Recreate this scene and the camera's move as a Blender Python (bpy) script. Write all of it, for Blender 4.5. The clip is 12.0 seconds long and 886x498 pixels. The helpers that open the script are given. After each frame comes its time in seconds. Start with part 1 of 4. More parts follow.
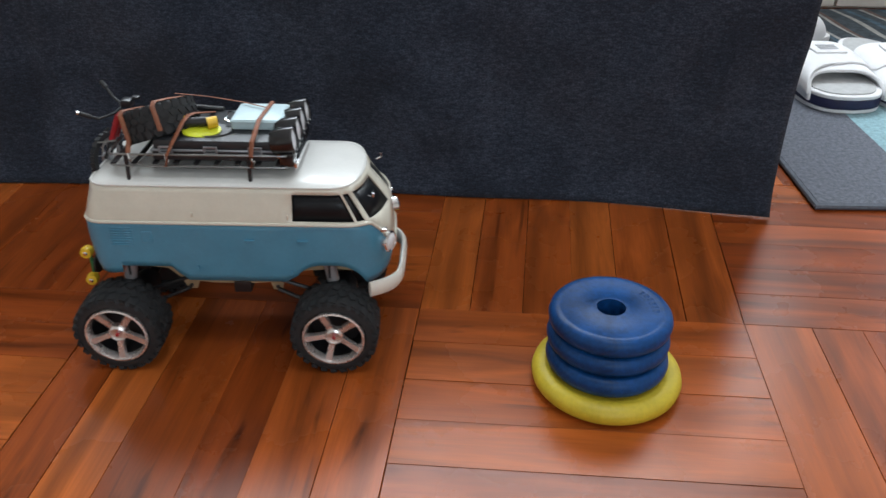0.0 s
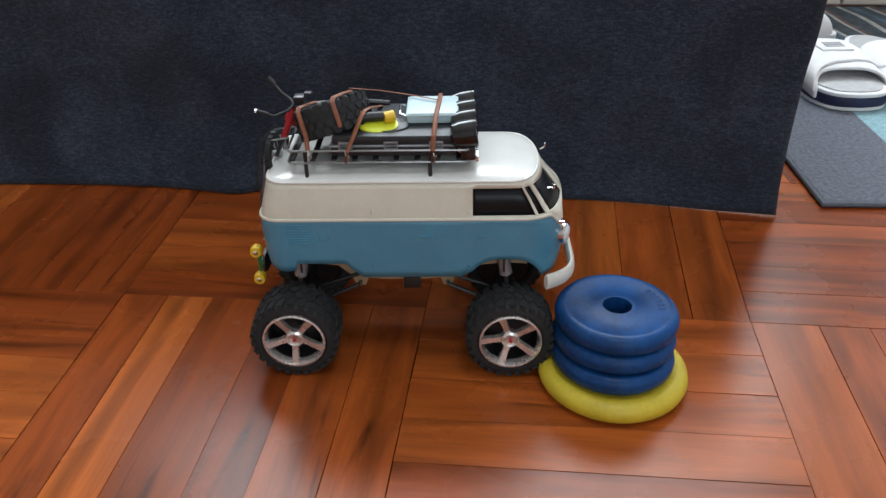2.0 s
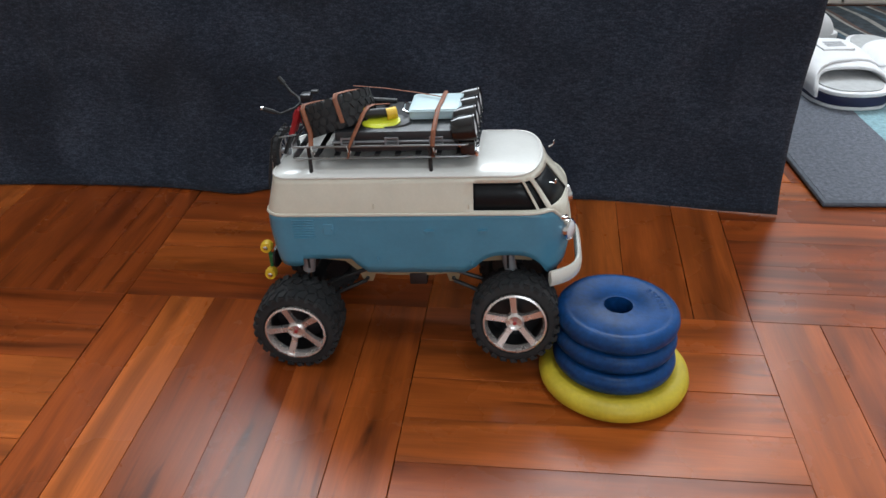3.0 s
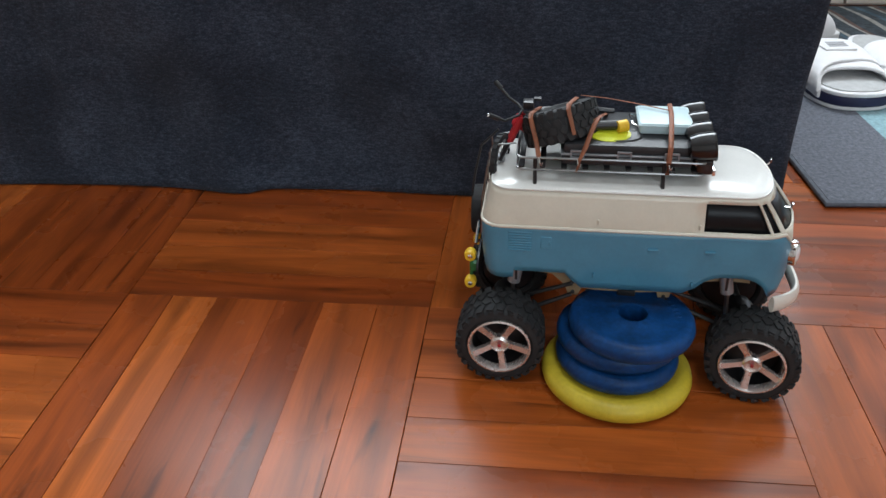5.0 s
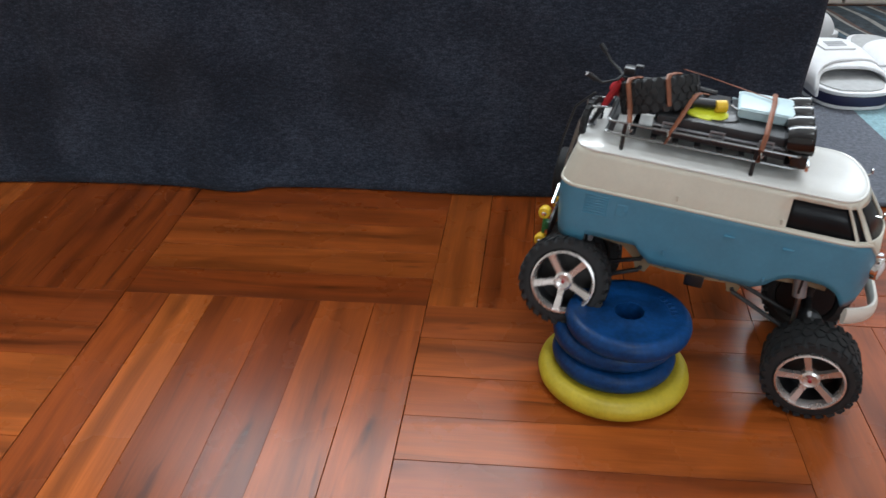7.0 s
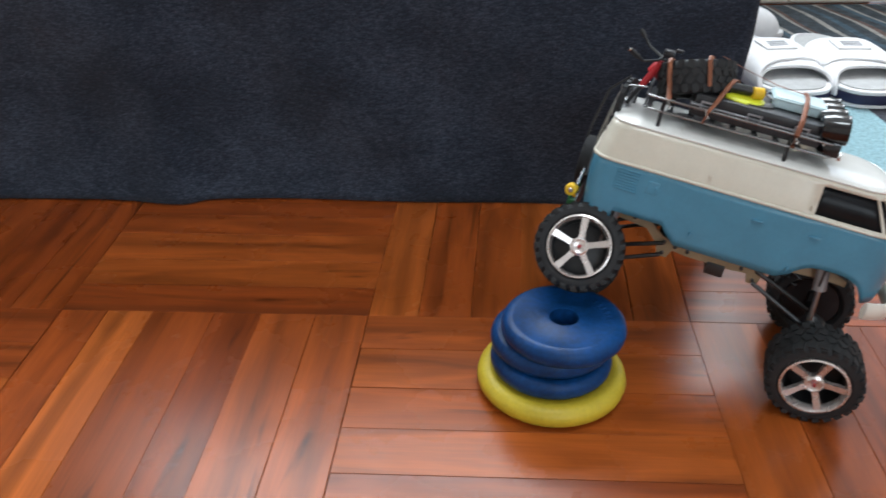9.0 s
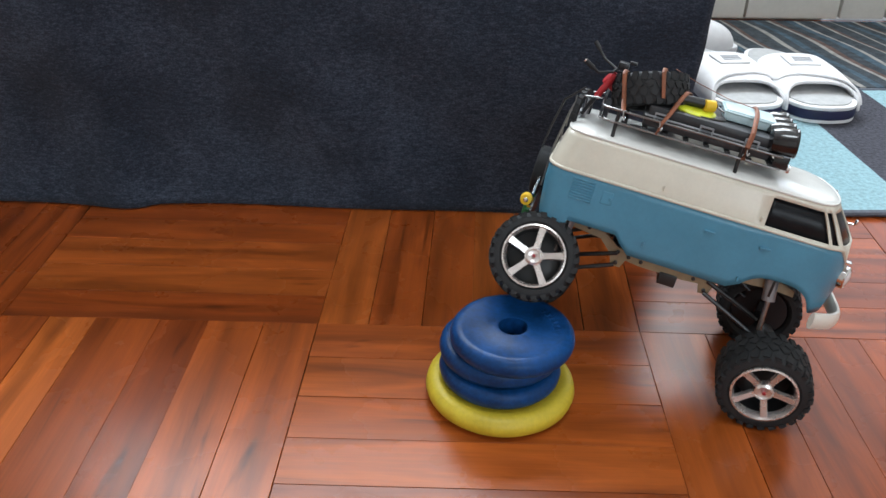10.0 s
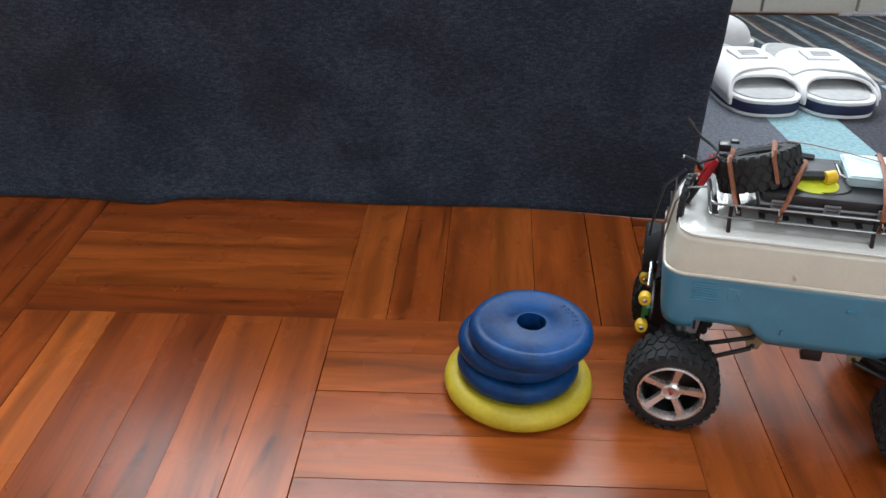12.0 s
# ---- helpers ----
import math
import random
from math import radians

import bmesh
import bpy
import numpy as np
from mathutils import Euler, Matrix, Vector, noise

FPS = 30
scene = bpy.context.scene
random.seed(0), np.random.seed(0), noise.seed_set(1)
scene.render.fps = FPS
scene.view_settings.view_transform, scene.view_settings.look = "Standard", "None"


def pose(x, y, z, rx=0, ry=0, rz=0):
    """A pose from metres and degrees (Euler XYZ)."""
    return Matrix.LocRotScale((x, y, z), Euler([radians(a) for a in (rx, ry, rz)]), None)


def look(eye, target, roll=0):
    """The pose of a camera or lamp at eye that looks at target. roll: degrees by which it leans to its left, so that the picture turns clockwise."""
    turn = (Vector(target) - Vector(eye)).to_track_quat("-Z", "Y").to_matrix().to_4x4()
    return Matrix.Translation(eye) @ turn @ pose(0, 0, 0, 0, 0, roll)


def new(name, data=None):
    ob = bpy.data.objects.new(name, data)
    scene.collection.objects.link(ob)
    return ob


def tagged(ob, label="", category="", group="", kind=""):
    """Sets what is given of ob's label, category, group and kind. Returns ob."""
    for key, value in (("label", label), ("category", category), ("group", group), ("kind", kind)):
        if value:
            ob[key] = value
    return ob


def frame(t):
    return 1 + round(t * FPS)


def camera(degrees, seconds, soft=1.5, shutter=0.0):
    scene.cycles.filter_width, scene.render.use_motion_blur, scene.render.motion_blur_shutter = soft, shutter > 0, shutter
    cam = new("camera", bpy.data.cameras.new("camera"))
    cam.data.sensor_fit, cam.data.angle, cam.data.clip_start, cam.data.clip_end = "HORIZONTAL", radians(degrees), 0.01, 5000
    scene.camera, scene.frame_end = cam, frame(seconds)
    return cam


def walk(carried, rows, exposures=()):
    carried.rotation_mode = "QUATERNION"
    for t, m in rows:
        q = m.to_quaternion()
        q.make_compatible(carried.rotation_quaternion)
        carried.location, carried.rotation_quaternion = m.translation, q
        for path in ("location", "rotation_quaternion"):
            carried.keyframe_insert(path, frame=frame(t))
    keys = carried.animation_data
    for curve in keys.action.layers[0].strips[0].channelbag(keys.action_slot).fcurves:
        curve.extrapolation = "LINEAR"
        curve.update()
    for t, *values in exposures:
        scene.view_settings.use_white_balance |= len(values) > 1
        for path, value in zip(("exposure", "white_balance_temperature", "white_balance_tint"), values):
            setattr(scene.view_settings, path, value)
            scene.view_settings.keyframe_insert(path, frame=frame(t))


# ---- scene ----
cam = camera(55.9, 12.0, soft=1.5, shutter=0.5)
PATH = [
    (0, (0.028, 0.356, 0.525), (0.022, 2.068, -0.508), 0.6),
    (0.5, (0.03, 0.353, 0.524), (0.018, 2.068, -0.505), 0.3),
    (1, (0.029, 0.354, 0.525), (0.015, 2.067, -0.507), 0.3),
    (1.5, (0.029, 0.354, 0.524), (0.012, 2.068, -0.507), 0.2),
    (2, (0.029, 0.354, 0.524), (0.007, 2.067, -0.508), 0.1),
    (2.5, (0.029, 0.353, 0.524), (0.005, 2.066, -0.508), 0.0),
    (3, (0.029, 0.353, 0.525), (0.004, 2.066, -0.508), 0.0),
    (5, (0.027, 0.353, 0.525), (0.0, 2.066, -0.508), 0.0),
    (5.5, (0.027, 0.353, 0.524), (0.0, 2.066, -0.508), 0.0),
    (6, (0.026, 0.353, 0.525), (0.003, 2.065, -0.51), 0.2),
    (6.5, (0.028, 0.353, 0.523), (0.003, 2.066, -0.509), 0.1),
    (8.5, (0.032, 0.354, 0.525), (0.011, 2.062, -0.514), 0.5),
    (9, (0.065, 0.358, 0.529), (0.105, 2.072, -0.501), -0.2),
    (9.5, (0.081, 0.36, 0.527), (0.192, 2.084, -0.482), 1.5),
    (10, (0.078, 0.362, 0.527), (0.206, 2.082, -0.486), 1.9),
    (10.5, (0.075, 0.361, 0.527), (0.194, 2.079, -0.491), 1.7),
    (11, (0.075, 0.363, 0.528), (0.18, 2.079, -0.494), 1.4),
    (11.5, (0.073, 0.362, 0.527), (0.176, 2.078, -0.494), 1.5),
    (12, (0.072, 0.361, 0.527), (0.171, 2.078, -0.496), 1.5),
]
walk(cam, [(t, look(e, g, r)) for t, e, g, r in PATH], [(0.0, 0.0), (8.0, 0.0), (9.5, 0.26), (12.0, 0.18)])

# ---- daylight and added fill lamps ----
world = bpy.data.worlds.new("sky")
scene.world = world
world.use_nodes = True
wn = world.node_tree.nodes
sky = wn.new("ShaderNodeTexSky")
sky.sky_type, sky.sun_disc = "NISHITA", False
sky.sun_elevation, sky.sun_rotation = radians(48), radians(20)
wn["Background"].inputs["Strength"].default_value = 0.12
world.node_tree.links.new(sky.outputs[0], wn["Background"].inputs[0])


def area_light(name, at, w, h, watts, aim):
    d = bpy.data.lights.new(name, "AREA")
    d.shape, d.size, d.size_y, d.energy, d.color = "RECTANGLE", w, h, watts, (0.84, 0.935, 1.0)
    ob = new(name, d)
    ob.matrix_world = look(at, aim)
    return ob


area_light("window_daylight", (0.06, 2.40, 1.42), 1.96, 1.20, 84, (0.0, 0.4, 0.9))
area_light("door_daylight", (1.61, 2.40, 1.15), 0.60, 1.50, 4, (1.61, 0.4, 0.8))
# added fill from behind the camera; no source is known there
area_light("south_fill_light", (0.75, -2.02, 1.50), 1.5, 1.10, 20, (0.45, 1.0, 0.1))
# overhead fill added to lift the floor; the lamp itself is made up
area_light("ceiling_fill_light", (0.30, 0.45, 2.37), 0.46, 0.46, 10, (0.30, 0.451, 0.0))


# ---- materials ----
def mat(name, base=(0.5, 0.5, 0.5), rough=0.5, metal=0.0, coat=0.0, var=0.12, scale=60.0, bump=0.0, bscale=400.0, sheen=0.0, spec=0.5):
    """Principled surface with variation at two scales and fine relief."""
    m = bpy.data.materials.new(name)
    m.use_nodes = True
    n, l = m.node_tree.nodes, m.node_tree.links
    b = n["Principled BSDF"]
    b.inputs["Metallic"].default_value = metal
    b.inputs["Coat Weight"].default_value = coat
    b.inputs["Coat Roughness"].default_value = 0.08
    b.inputs["Sheen Weight"].default_value = sheen
    b.inputs["Specular IOR Level"].default_value = spec
    tc = n.new("ShaderNodeTexCoord")
    n1 = n.new("ShaderNodeTexNoise")
    n1.inputs["Scale"].default_value, n1.inputs["Detail"].default_value = scale, 6
    n2 = n.new("ShaderNodeTexNoise")
    n2.inputs["Scale"].default_value, n2.inputs["Detail"].default_value = scale * 9, 3
    l.new(tc.outputs["Object"], n1.inputs["Vector"])
    l.new(tc.outputs["Object"], n2.inputs["Vector"])
    mx = n.new("ShaderNodeMath")
    mx.operation = "MULTIPLY_ADD"
    l.new(n2.outputs["Fac"], mx.inputs[0])
    mx.inputs[1].default_value = 0.5
    l.new(n1.outputs["Fac"], mx.inputs[2])
    ramp = n.new("ShaderNodeValToRGB")
    ramp.color_ramp.elements[0].position, ramp.color_ramp.elements[1].position = 0.5, 1.0
    ramp.color_ramp.elements[0].color = (*[c * (1 - var) for c in base], 1)
    ramp.color_ramp.elements[1].color = (*[min(1, c * (1 + var)) for c in base], 1)
    l.new(mx.outputs[0], ramp.inputs[0])
    l.new(ramp.outputs[0], b.inputs["Base Color"])
    rr = n.new("ShaderNodeMapRange")
    rr.inputs["To Min"].default_value, rr.inputs["To Max"].default_value = max(0.02, rough * 0.8), min(1, rough * 1.25)
    l.new(n1.outputs["Fac"], rr.inputs["Value"])
    l.new(rr.outputs[0], b.inputs["Roughness"])
    if bump:
        n3 = n.new("ShaderNodeTexNoise")
        n3.inputs["Scale"].default_value, n3.inputs["Detail"].default_value = bscale, 4
        l.new(tc.outputs["Object"], n3.inputs["Vector"])
        bp = n.new("ShaderNodeBump")
        bp.inputs["Strength"].default_value, bp.inputs["Distance"].default_value = bump, 0.001
        l.new(n3.outputs["Fac"], bp.inputs["Height"])
        l.new(bp.outputs[0], b.inputs["Normal"])
    return m


def wood_mat():
    """Varnished teak: each strip its own tone, grain drawn out along its length, dark streaks and figure."""
    m = bpy.data.materials.new("parquet_wood")
    m.use_nodes = True
    n, l = m.node_tree.nodes, m.node_tree.links
    b = n["Principled BSDF"]
    tc, oi = n.new("ShaderNodeTexCoord"), n.new("ShaderNodeObjectInfo")
    off = n.new("ShaderNodeVectorMath")
    off.operation = "SCALE"
    off.inputs[0].default_value = (37.0, 91.0, 53.0)
    l.new(oi.outputs["Random"], off.inputs["Scale"])
    add = n.new("ShaderNodeVectorMath")
    l.new(tc.outputs["Object"], add.inputs[0])
    l.new(off.outputs[0], add.inputs[1])

    def stretched(sx, sy, detail, dist=0.0):
        mp = n.new("ShaderNodeMapping")
        mp.inputs["Scale"].default_value = (sx, sy, sy)
        l.new(add.outputs[0], mp.inputs["Vector"])
        t = n.new("ShaderNodeTexNoise")
        t.inputs["Scale"].default_value, t.inputs["Detail"].default_value = 1.0, detail
        t.inputs["Distortion"].default_value = dist
        l.new(mp.outputs[0], t.inputs["Vector"])
        return t

    fine, broad, streak = stretched(16, 420, 5), stretched(4, 30, 5, 1.4), stretched(2.2, 24, 4, 2.2)
    tone = n.new("ShaderNodeValToRGB")
    e = tone.color_ramp.elements
    e[0].position, e[0].color = 0.0, (0.215, 0.041, 0.008, 1)
    e[1].position, e[1].color = 1.0, (0.415, 0.103, 0.019, 1)
    mid = e.new(0.45)
    mid.color = (0.320, 0.067, 0.012, 1)
    l.new(oi.outputs["Random"], tone.inputs[0])
    rb = n.new("ShaderNodeMapRange")
    rb.inputs["From Min"].default_value, rb.inputs["From Max"].default_value = 0.3, 0.7
    rb.inputs["To Min"].default_value, rb.inputs["To Max"].default_value = 0.66, 1.24
    l.new(broad.outputs["Fac"], rb.inputs["Value"])
    rf = n.new("ShaderNodeMapRange")
    rf.inputs["From Min"].default_value, rf.inputs["From Max"].default_value = 0.3, 0.7
    rf.inputs["To Min"].default_value, rf.inputs["To Max"].default_value = 0.90, 1.09
    l.new(fine.outputs["Fac"], rf.inputs["Value"])
    rs = n.new("ShaderNodeMapRange")
    rs.inputs["From Min"].default_value, rs.inputs["From Max"].default_value = 0.62, 0.74
    rs.inputs["To Min"].default_value, rs.inputs["To Max"].default_value = 1.0, 0.34
    l.new(streak.outputs["Fac"], rs.inputs["Value"])
    k = n.new("ShaderNodeMath")
    k.operation = "MULTIPLY"
    l.new(rb.outputs[0], k.inputs[0])
    l.new(rf.outputs[0], k.inputs[1])
    k2 = n.new("ShaderNodeMath")
    k2.operation = "MULTIPLY"
    l.new(k.outputs[0], k2.inputs[0])
    l.new(rs.outputs[0], k2.inputs[1])
    # growth figure: drawn-out, wavering bands
    mp = n.new("ShaderNodeMapping")
    mp.inputs["Scale"].default_value = (1.1, 11, 11)
    l.new(add.outputs[0], mp.inputs["Vector"])
    wv = n.new("ShaderNodeTexWave")
    wv.bands_direction = "Y"
    wv.inputs["Scale"].default_value, wv.inputs["Distortion"].default_value = 0.42, 9.0
    wv.inputs["Detail"].default_value, wv.inputs["Detail Scale"].default_value = 3.0, 0.7
    l.new(mp.outputs[0], wv.inputs["Vector"])
    rw = n.new("ShaderNodeMapRange")
    rw.inputs["From Min"].default_value, rw.inputs["From Max"].default_value = 0.0, 0.30
    rw.inputs["To Min"].default_value, rw.inputs["To Max"].default_value = 0.72, 1.04
    l.new(wv.outputs["Fac"], rw.inputs["Value"])
    k3 = n.new("ShaderNodeMath")
    k3.operation = "MULTIPLY"
    l.new(k2.outputs[0], k3.inputs[0])
    l.new(rw.outputs[0], k3.inputs[1])
    k2 = k3
    sc = n.new("ShaderNodeVectorMath")
    sc.operation = "SCALE"
    l.new(tone.outputs[0], sc.inputs[0])
    l.new(k2.outputs[0], sc.inputs["Scale"])
    l.new(sc.outputs[0], b.inputs["Base Color"])
    worn = n.new("ShaderNodeTexNoise")
    worn.inputs["Scale"].default_value, worn.inputs["Detail"].default_value = 9.0, 6
    l.new(add.outputs[0], worn.inputs["Vector"])
    rr = n.new("ShaderNodeMapRange")
    rr.inputs["To Min"].default_value, rr.inputs["To Max"].default_value = 0.19, 0.36
    l.new(worn.outputs["Fac"], rr.inputs["Value"])
    l.new(rr.outputs[0], b.inputs["Roughness"])
    b.inputs["Specular IOR Level"].default_value = 0.26
    bp = n.new("ShaderNodeBump")
    bp.inputs["Strength"].default_value, bp.inputs["Distance"].default_value = 0.25, 0.0006
    l.new(broad.outputs["Fac"], bp.inputs["Height"])
    l.new(bp.outputs[0], b.inputs["Normal"])
    return m


def cloth_mat():
    """Dark blue-grey brushed felt: heathered threads lying across, broad worn patches in the nap."""
    m = bpy.data.materials.new("felt_cloth")
    m.use_nodes = True
    n, l = m.node_tree.nodes, m.node_tree.links
    b = n["Principled BSDF"]
    tc = n.new("ShaderNodeTexCoord")

    def grain(sx, sz, detail, dist=0.0):
        mp = n.new("ShaderNodeMapping")
        mp.inputs["Scale"].default_value = (sx, sx, sz)
        l.new(tc.outputs["Object"], mp.inputs["Vector"])
        t = n.new("ShaderNodeTexNoise")
        t.inputs["Scale"].default_value, t.inputs["Detail"].default_value, t.inputs["Distortion"].default_value = 1.0, detail, dist
        l.new(mp.outputs[0], t.inputs["Vector"])
        return t

    threads, nap, patch = grain(130, 380, 5), grain(420, 620, 3), grain(9, 11, 5, 0.6)
    total = None
    for t, k in ((threads, 0.42), (nap, 0.46), (patch, 0.38)):
        mul = n.new("ShaderNodeMath")
        mul.operation = "MULTIPLY_ADD"
        l.new(t.outputs["Fac"], mul.inputs[0])
        mul.inputs[1].default_value = k
        if total is None:
            mul.inputs[2].default_value = 0.0
        else:
            l.new(total.outputs[0], mul.inputs[2])
        total = mul
    ramp = n.new("ShaderNodeValToRGB")
    e = ramp.color_ramp.elements
    e[0].position, e[0].color = 0.46, (0.0120, 0.0150, 0.0220, 1)
    e[1].position, e[1].color = 0.82, (0.0600, 0.0740, 0.1050, 1)
    mid = e.new(0.62)
    mid.color = (0.0220, 0.0280, 0.0430, 1)
    l.new(total.outputs[0], ramp.inputs[0])
    l.new(ramp.outputs[0], b.inputs["Base Color"])
    b.inputs["Roughness"].default_value = 0.95
    b.inputs["Specular IOR Level"].default_value = 0.12
    b.inputs["Sheen Weight"].default_value = 0.22
    bp = n.new("ShaderNodeBump")
    bp.inputs["Strength"].default_value, bp.inputs["Distance"].default_value = 0.8, 0.001
    l.new(threads.outputs["Fac"], bp.inputs["Height"])
    l.new(bp.outputs[0], b.inputs["Normal"])
    return m


M = dict(
    wood=wood_mat(), cloth=cloth_mat(),
    subfloor=mat("dark_joint", (0.02, 0.010, 0.006), 0.8),
    wall=mat("wall_paint", (0.70, 0.68, 0.63), 0.8, scale=4, var=0.05),
    ceiling=mat("ceiling_paint", (0.80, 0.80, 0.78), 0.9, scale=4, var=0.04),
    white_paint=mat("white_gloss_paint", (0.70, 0.68, 0.63), 0.35, scale=12, var=0.06),
    cream=mat("cream_plastic", (0.66, 0.625, 0.53), 0.30, coat=0.25, scale=40, var=0.05, bump=0.03),
    roofwhite=mat("white_roof_plastic", (0.76, 0.755, 0.73), 0.24, coat=0.35, scale=40, var=0.04),
    blue=mat("blue_plastic", (0.075, 0.265, 0.400), 0.34, coat=0.15, scale=40, var=0.07, bump=0.03),
    glassdark=mat("dark_pane", (0.008, 0.009, 0.011), 0.30, var=0.2, spec=0.2),
    chrome=mat("chrome", (0.75, 0.75, 0.76), 0.14, metal=1.0, var=0.05),
    steel=mat("wire_steel", (0.26, 0.26, 0.26), 0.3, metal=1.0, var=0.1),
    rim=mat("satin_rim", (0.78, 0.73, 0.71), 0.26, metal=0.75, var=0.10, scale=90),
    rubber=mat("rubber", (0.016, 0.017, 0.019), 0.72, var=0.35, scale=120, bump=0.3),
    black=mat("black_plastic", (0.014, 0.014, 0.016), 0.34, var=0.3, scale=90, bump=0.1),
    darkgrey=mat("dark_grey_case", (0.018, 0.019, 0.022), 0.42, var=0.25, scale=80, bump=0.2),
    gloss=mat("gloss_black", (0.008, 0.008, 0.010), 0.16, var=0.2, coat=0.3),
    grey=mat("grey_metal", (0.30, 0.31, 0.33), 0.4, metal=0.5, var=0.15),
    beige=mat("beige_plate", (0.30, 0.22, 0.13), 0.5, var=0.15, scale=80),
    strap=mat("brown_strap", (0.22, 0.070, 0.030), 0.6, var=0.3, scale=200),
    yellow=mat("yellow_plastic", (0.80, 0.50, 0.03), 0.4, var=0.1),
    lime=mat("lime_plastic", (0.62, 0.66, 0.03), 0.4, var=0.1),
    green=mat("green_plastic", (0.02, 0.16, 0.05), 0.4),
    red=mat("red_plastic", (0.36, 0.012, 0.018), 0.35, var=0.2),
    paleblue=mat("pale_blue_plastic", (0.52, 0.66, 0.70), 0.4, var=0.06),
    bumper=mat("white_bumper", (0.78, 0.75, 0.68), 0.35, var=0.05),
    lens=mat("lamp_lens", (0.78, 0.79, 0.82), 0.10, metal=0.0, var=0.1, coat=0.6),
    wblue=mat("blue_vinyl", (0.0040, 0.047, 0.168), 0.40, var=0.55, scale=26, bump=0.18, bscale=260, spec=0.25),
    wyellow=mat("yellow_vinyl", (0.60, 0.46, 0.035), 0.45, var=0.16, scale=30, bump=0.15, bscale=240),
    ruggrey=mat("grey_mat_pile", (0.125, 0.135, 0.165), 0.95, var=0.5, scale=170, bump=1.0, bscale=700, sheen=0.2, spec=0.1),
    rugblue=mat("aqua_mat_pile", (0.270, 0.440, 0.490), 0.95, var=0.30, scale=150, bump=1.0, bscale=700, sheen=0.2, spec=0.1),
    rugdark=mat("dark_mat_pile", (0.070, 0.070, 0.085), 0.95, var=0.5, scale=170, bump=1.0, bscale=700, spec=0.1),
    rugedge=mat("mat_binding", (0.100, 0.110, 0.135), 0.8, var=0.3, scale=120),
    s_dark=mat("stripe_slate", (0.055, 0.065, 0.075), 0.95, var=0.4, scale=60, bump=1, bscale=500, spec=0.1),
    s_teal=mat("stripe_teal", (0.065, 0.100, 0.130), 0.95, var=0.4, scale=60, bump=1, bscale=500, spec=0.1),
    s_cream=mat("stripe_cream", (0.30, 0.29, 0.27), 0.95, var=0.3, scale=60, bump=1, bscale=500, spec=0.1),
    s_brown=mat("stripe_brown", (0.120, 0.080, 0.070), 0.95, var=0.4, scale=60, bump=1, bscale=500, spec=0.1),
    foam=mat("white_foam", (0.80, 0.79, 0.80), 0.6, var=0.05, scale=60, bump=0.2),
    insole=mat("grey_insole", (0.50, 0.50, 0.50), 0.75, var=0.12, scale=90, bump=0.3),
    navy=mat("navy_foam", (0.016, 0.018, 0.060), 0.55, var=0.2),
    label=mat("grey_print", (0.42, 0.42, 0.44), 0.5, var=0.1),
)


# ---- mesh helpers ----
def finish(bm, name, material, angle=38):
    bmesh.ops.recalc_face_normals(bm, faces=bm.faces)
    me = bpy.data.meshes.new(name)
    bm.to_mesh(me)
    bm.free()
    for mm in material if isinstance(material, (list, tuple)) else [material]:
        me.materials.append(mm)
    me.shade_smooth()
    me.set_sharp_from_angle(angle=radians(angle))
    return me


def part(name, bm, material, parent=None, label="", m=None, angle=38):
    ob = new(name, finish(bm, name, material, angle))
    if parent is not None:
        ob.parent = parent
    if m is not None:
        ob.matrix_basis = m
    return tagged(ob, label)


def box(bm, c, s, m=Matrix(), bev=0.0, seg=2):
    r = bmesh.ops.create_cube(bm, size=1.0, matrix=m @ Matrix.Translation(c) @ Matrix.Diagonal((*s, 1)))
    if bev:
        edges = list({e for v in r["verts"] for e in v.link_edges})
        bmesh.ops.bevel(bm, geom=edges, offset=bev, segments=seg, profile=0.6, affect="EDGES")


def lathe(bm, prof, n=32, m=Matrix(), closed=False):
    """Turn a profile of (radius, height) round the z axis of m."""
    rings = [[bm.verts.new(m @ Vector((r * math.cos(2 * math.pi * i / n), r * math.sin(2 * math.pi * i / n), h))) for i in range(n)] for r, h in prof]
    pairs = list(zip(rings, rings[1:])) + ([(rings[-1], rings[0])] if closed else [])
    for a, b in pairs:
        for i in range(n):
            j = (i + 1) % n
            bm.faces.new((a[i], a[j], b[j], b[i]))
    if not closed:
        for ring in (rings[0], rings[-1]):
            bm.faces.new(ring)


def tube(bm, pts, r, n=8, closed=False, flat=1.0, up=(0, 0, 1)):
    """A rod swept along points; flat squeezes it across."""
    pts = [Vector(p) for p in pts]
    rings = []
    for i, p in enumerate(pts):
        a = pts[i - 1] if i or closed else p
        b = pts[(i + 1) % len(pts)] if i < len(pts) - 1 or closed else p
        d = (b - a).normalized()
        side = d.cross(Vector(up))
        if side.length < 1e-4:
            side = d.cross(Vector((1, 0, 0)))
        side.normalize()
        top = side.cross(d)
        rings.append([bm.verts.new(p + side * r * math.cos(2 * math.pi * k / n) + top * r * flat * math.sin(2 * math.pi * k / n)) for k in range(n)])
    for a, b in list(zip(rings, rings[1:])) + ([(rings[-1], rings[0])] if closed else []):
        for k in range(n):
            bm.faces.new((a[k], a[(k + 1) % n], b[(k + 1) % n], b[k]))
    if not closed:
        bm.faces.new(rings[0])
        bm.faces.new(rings[-1])


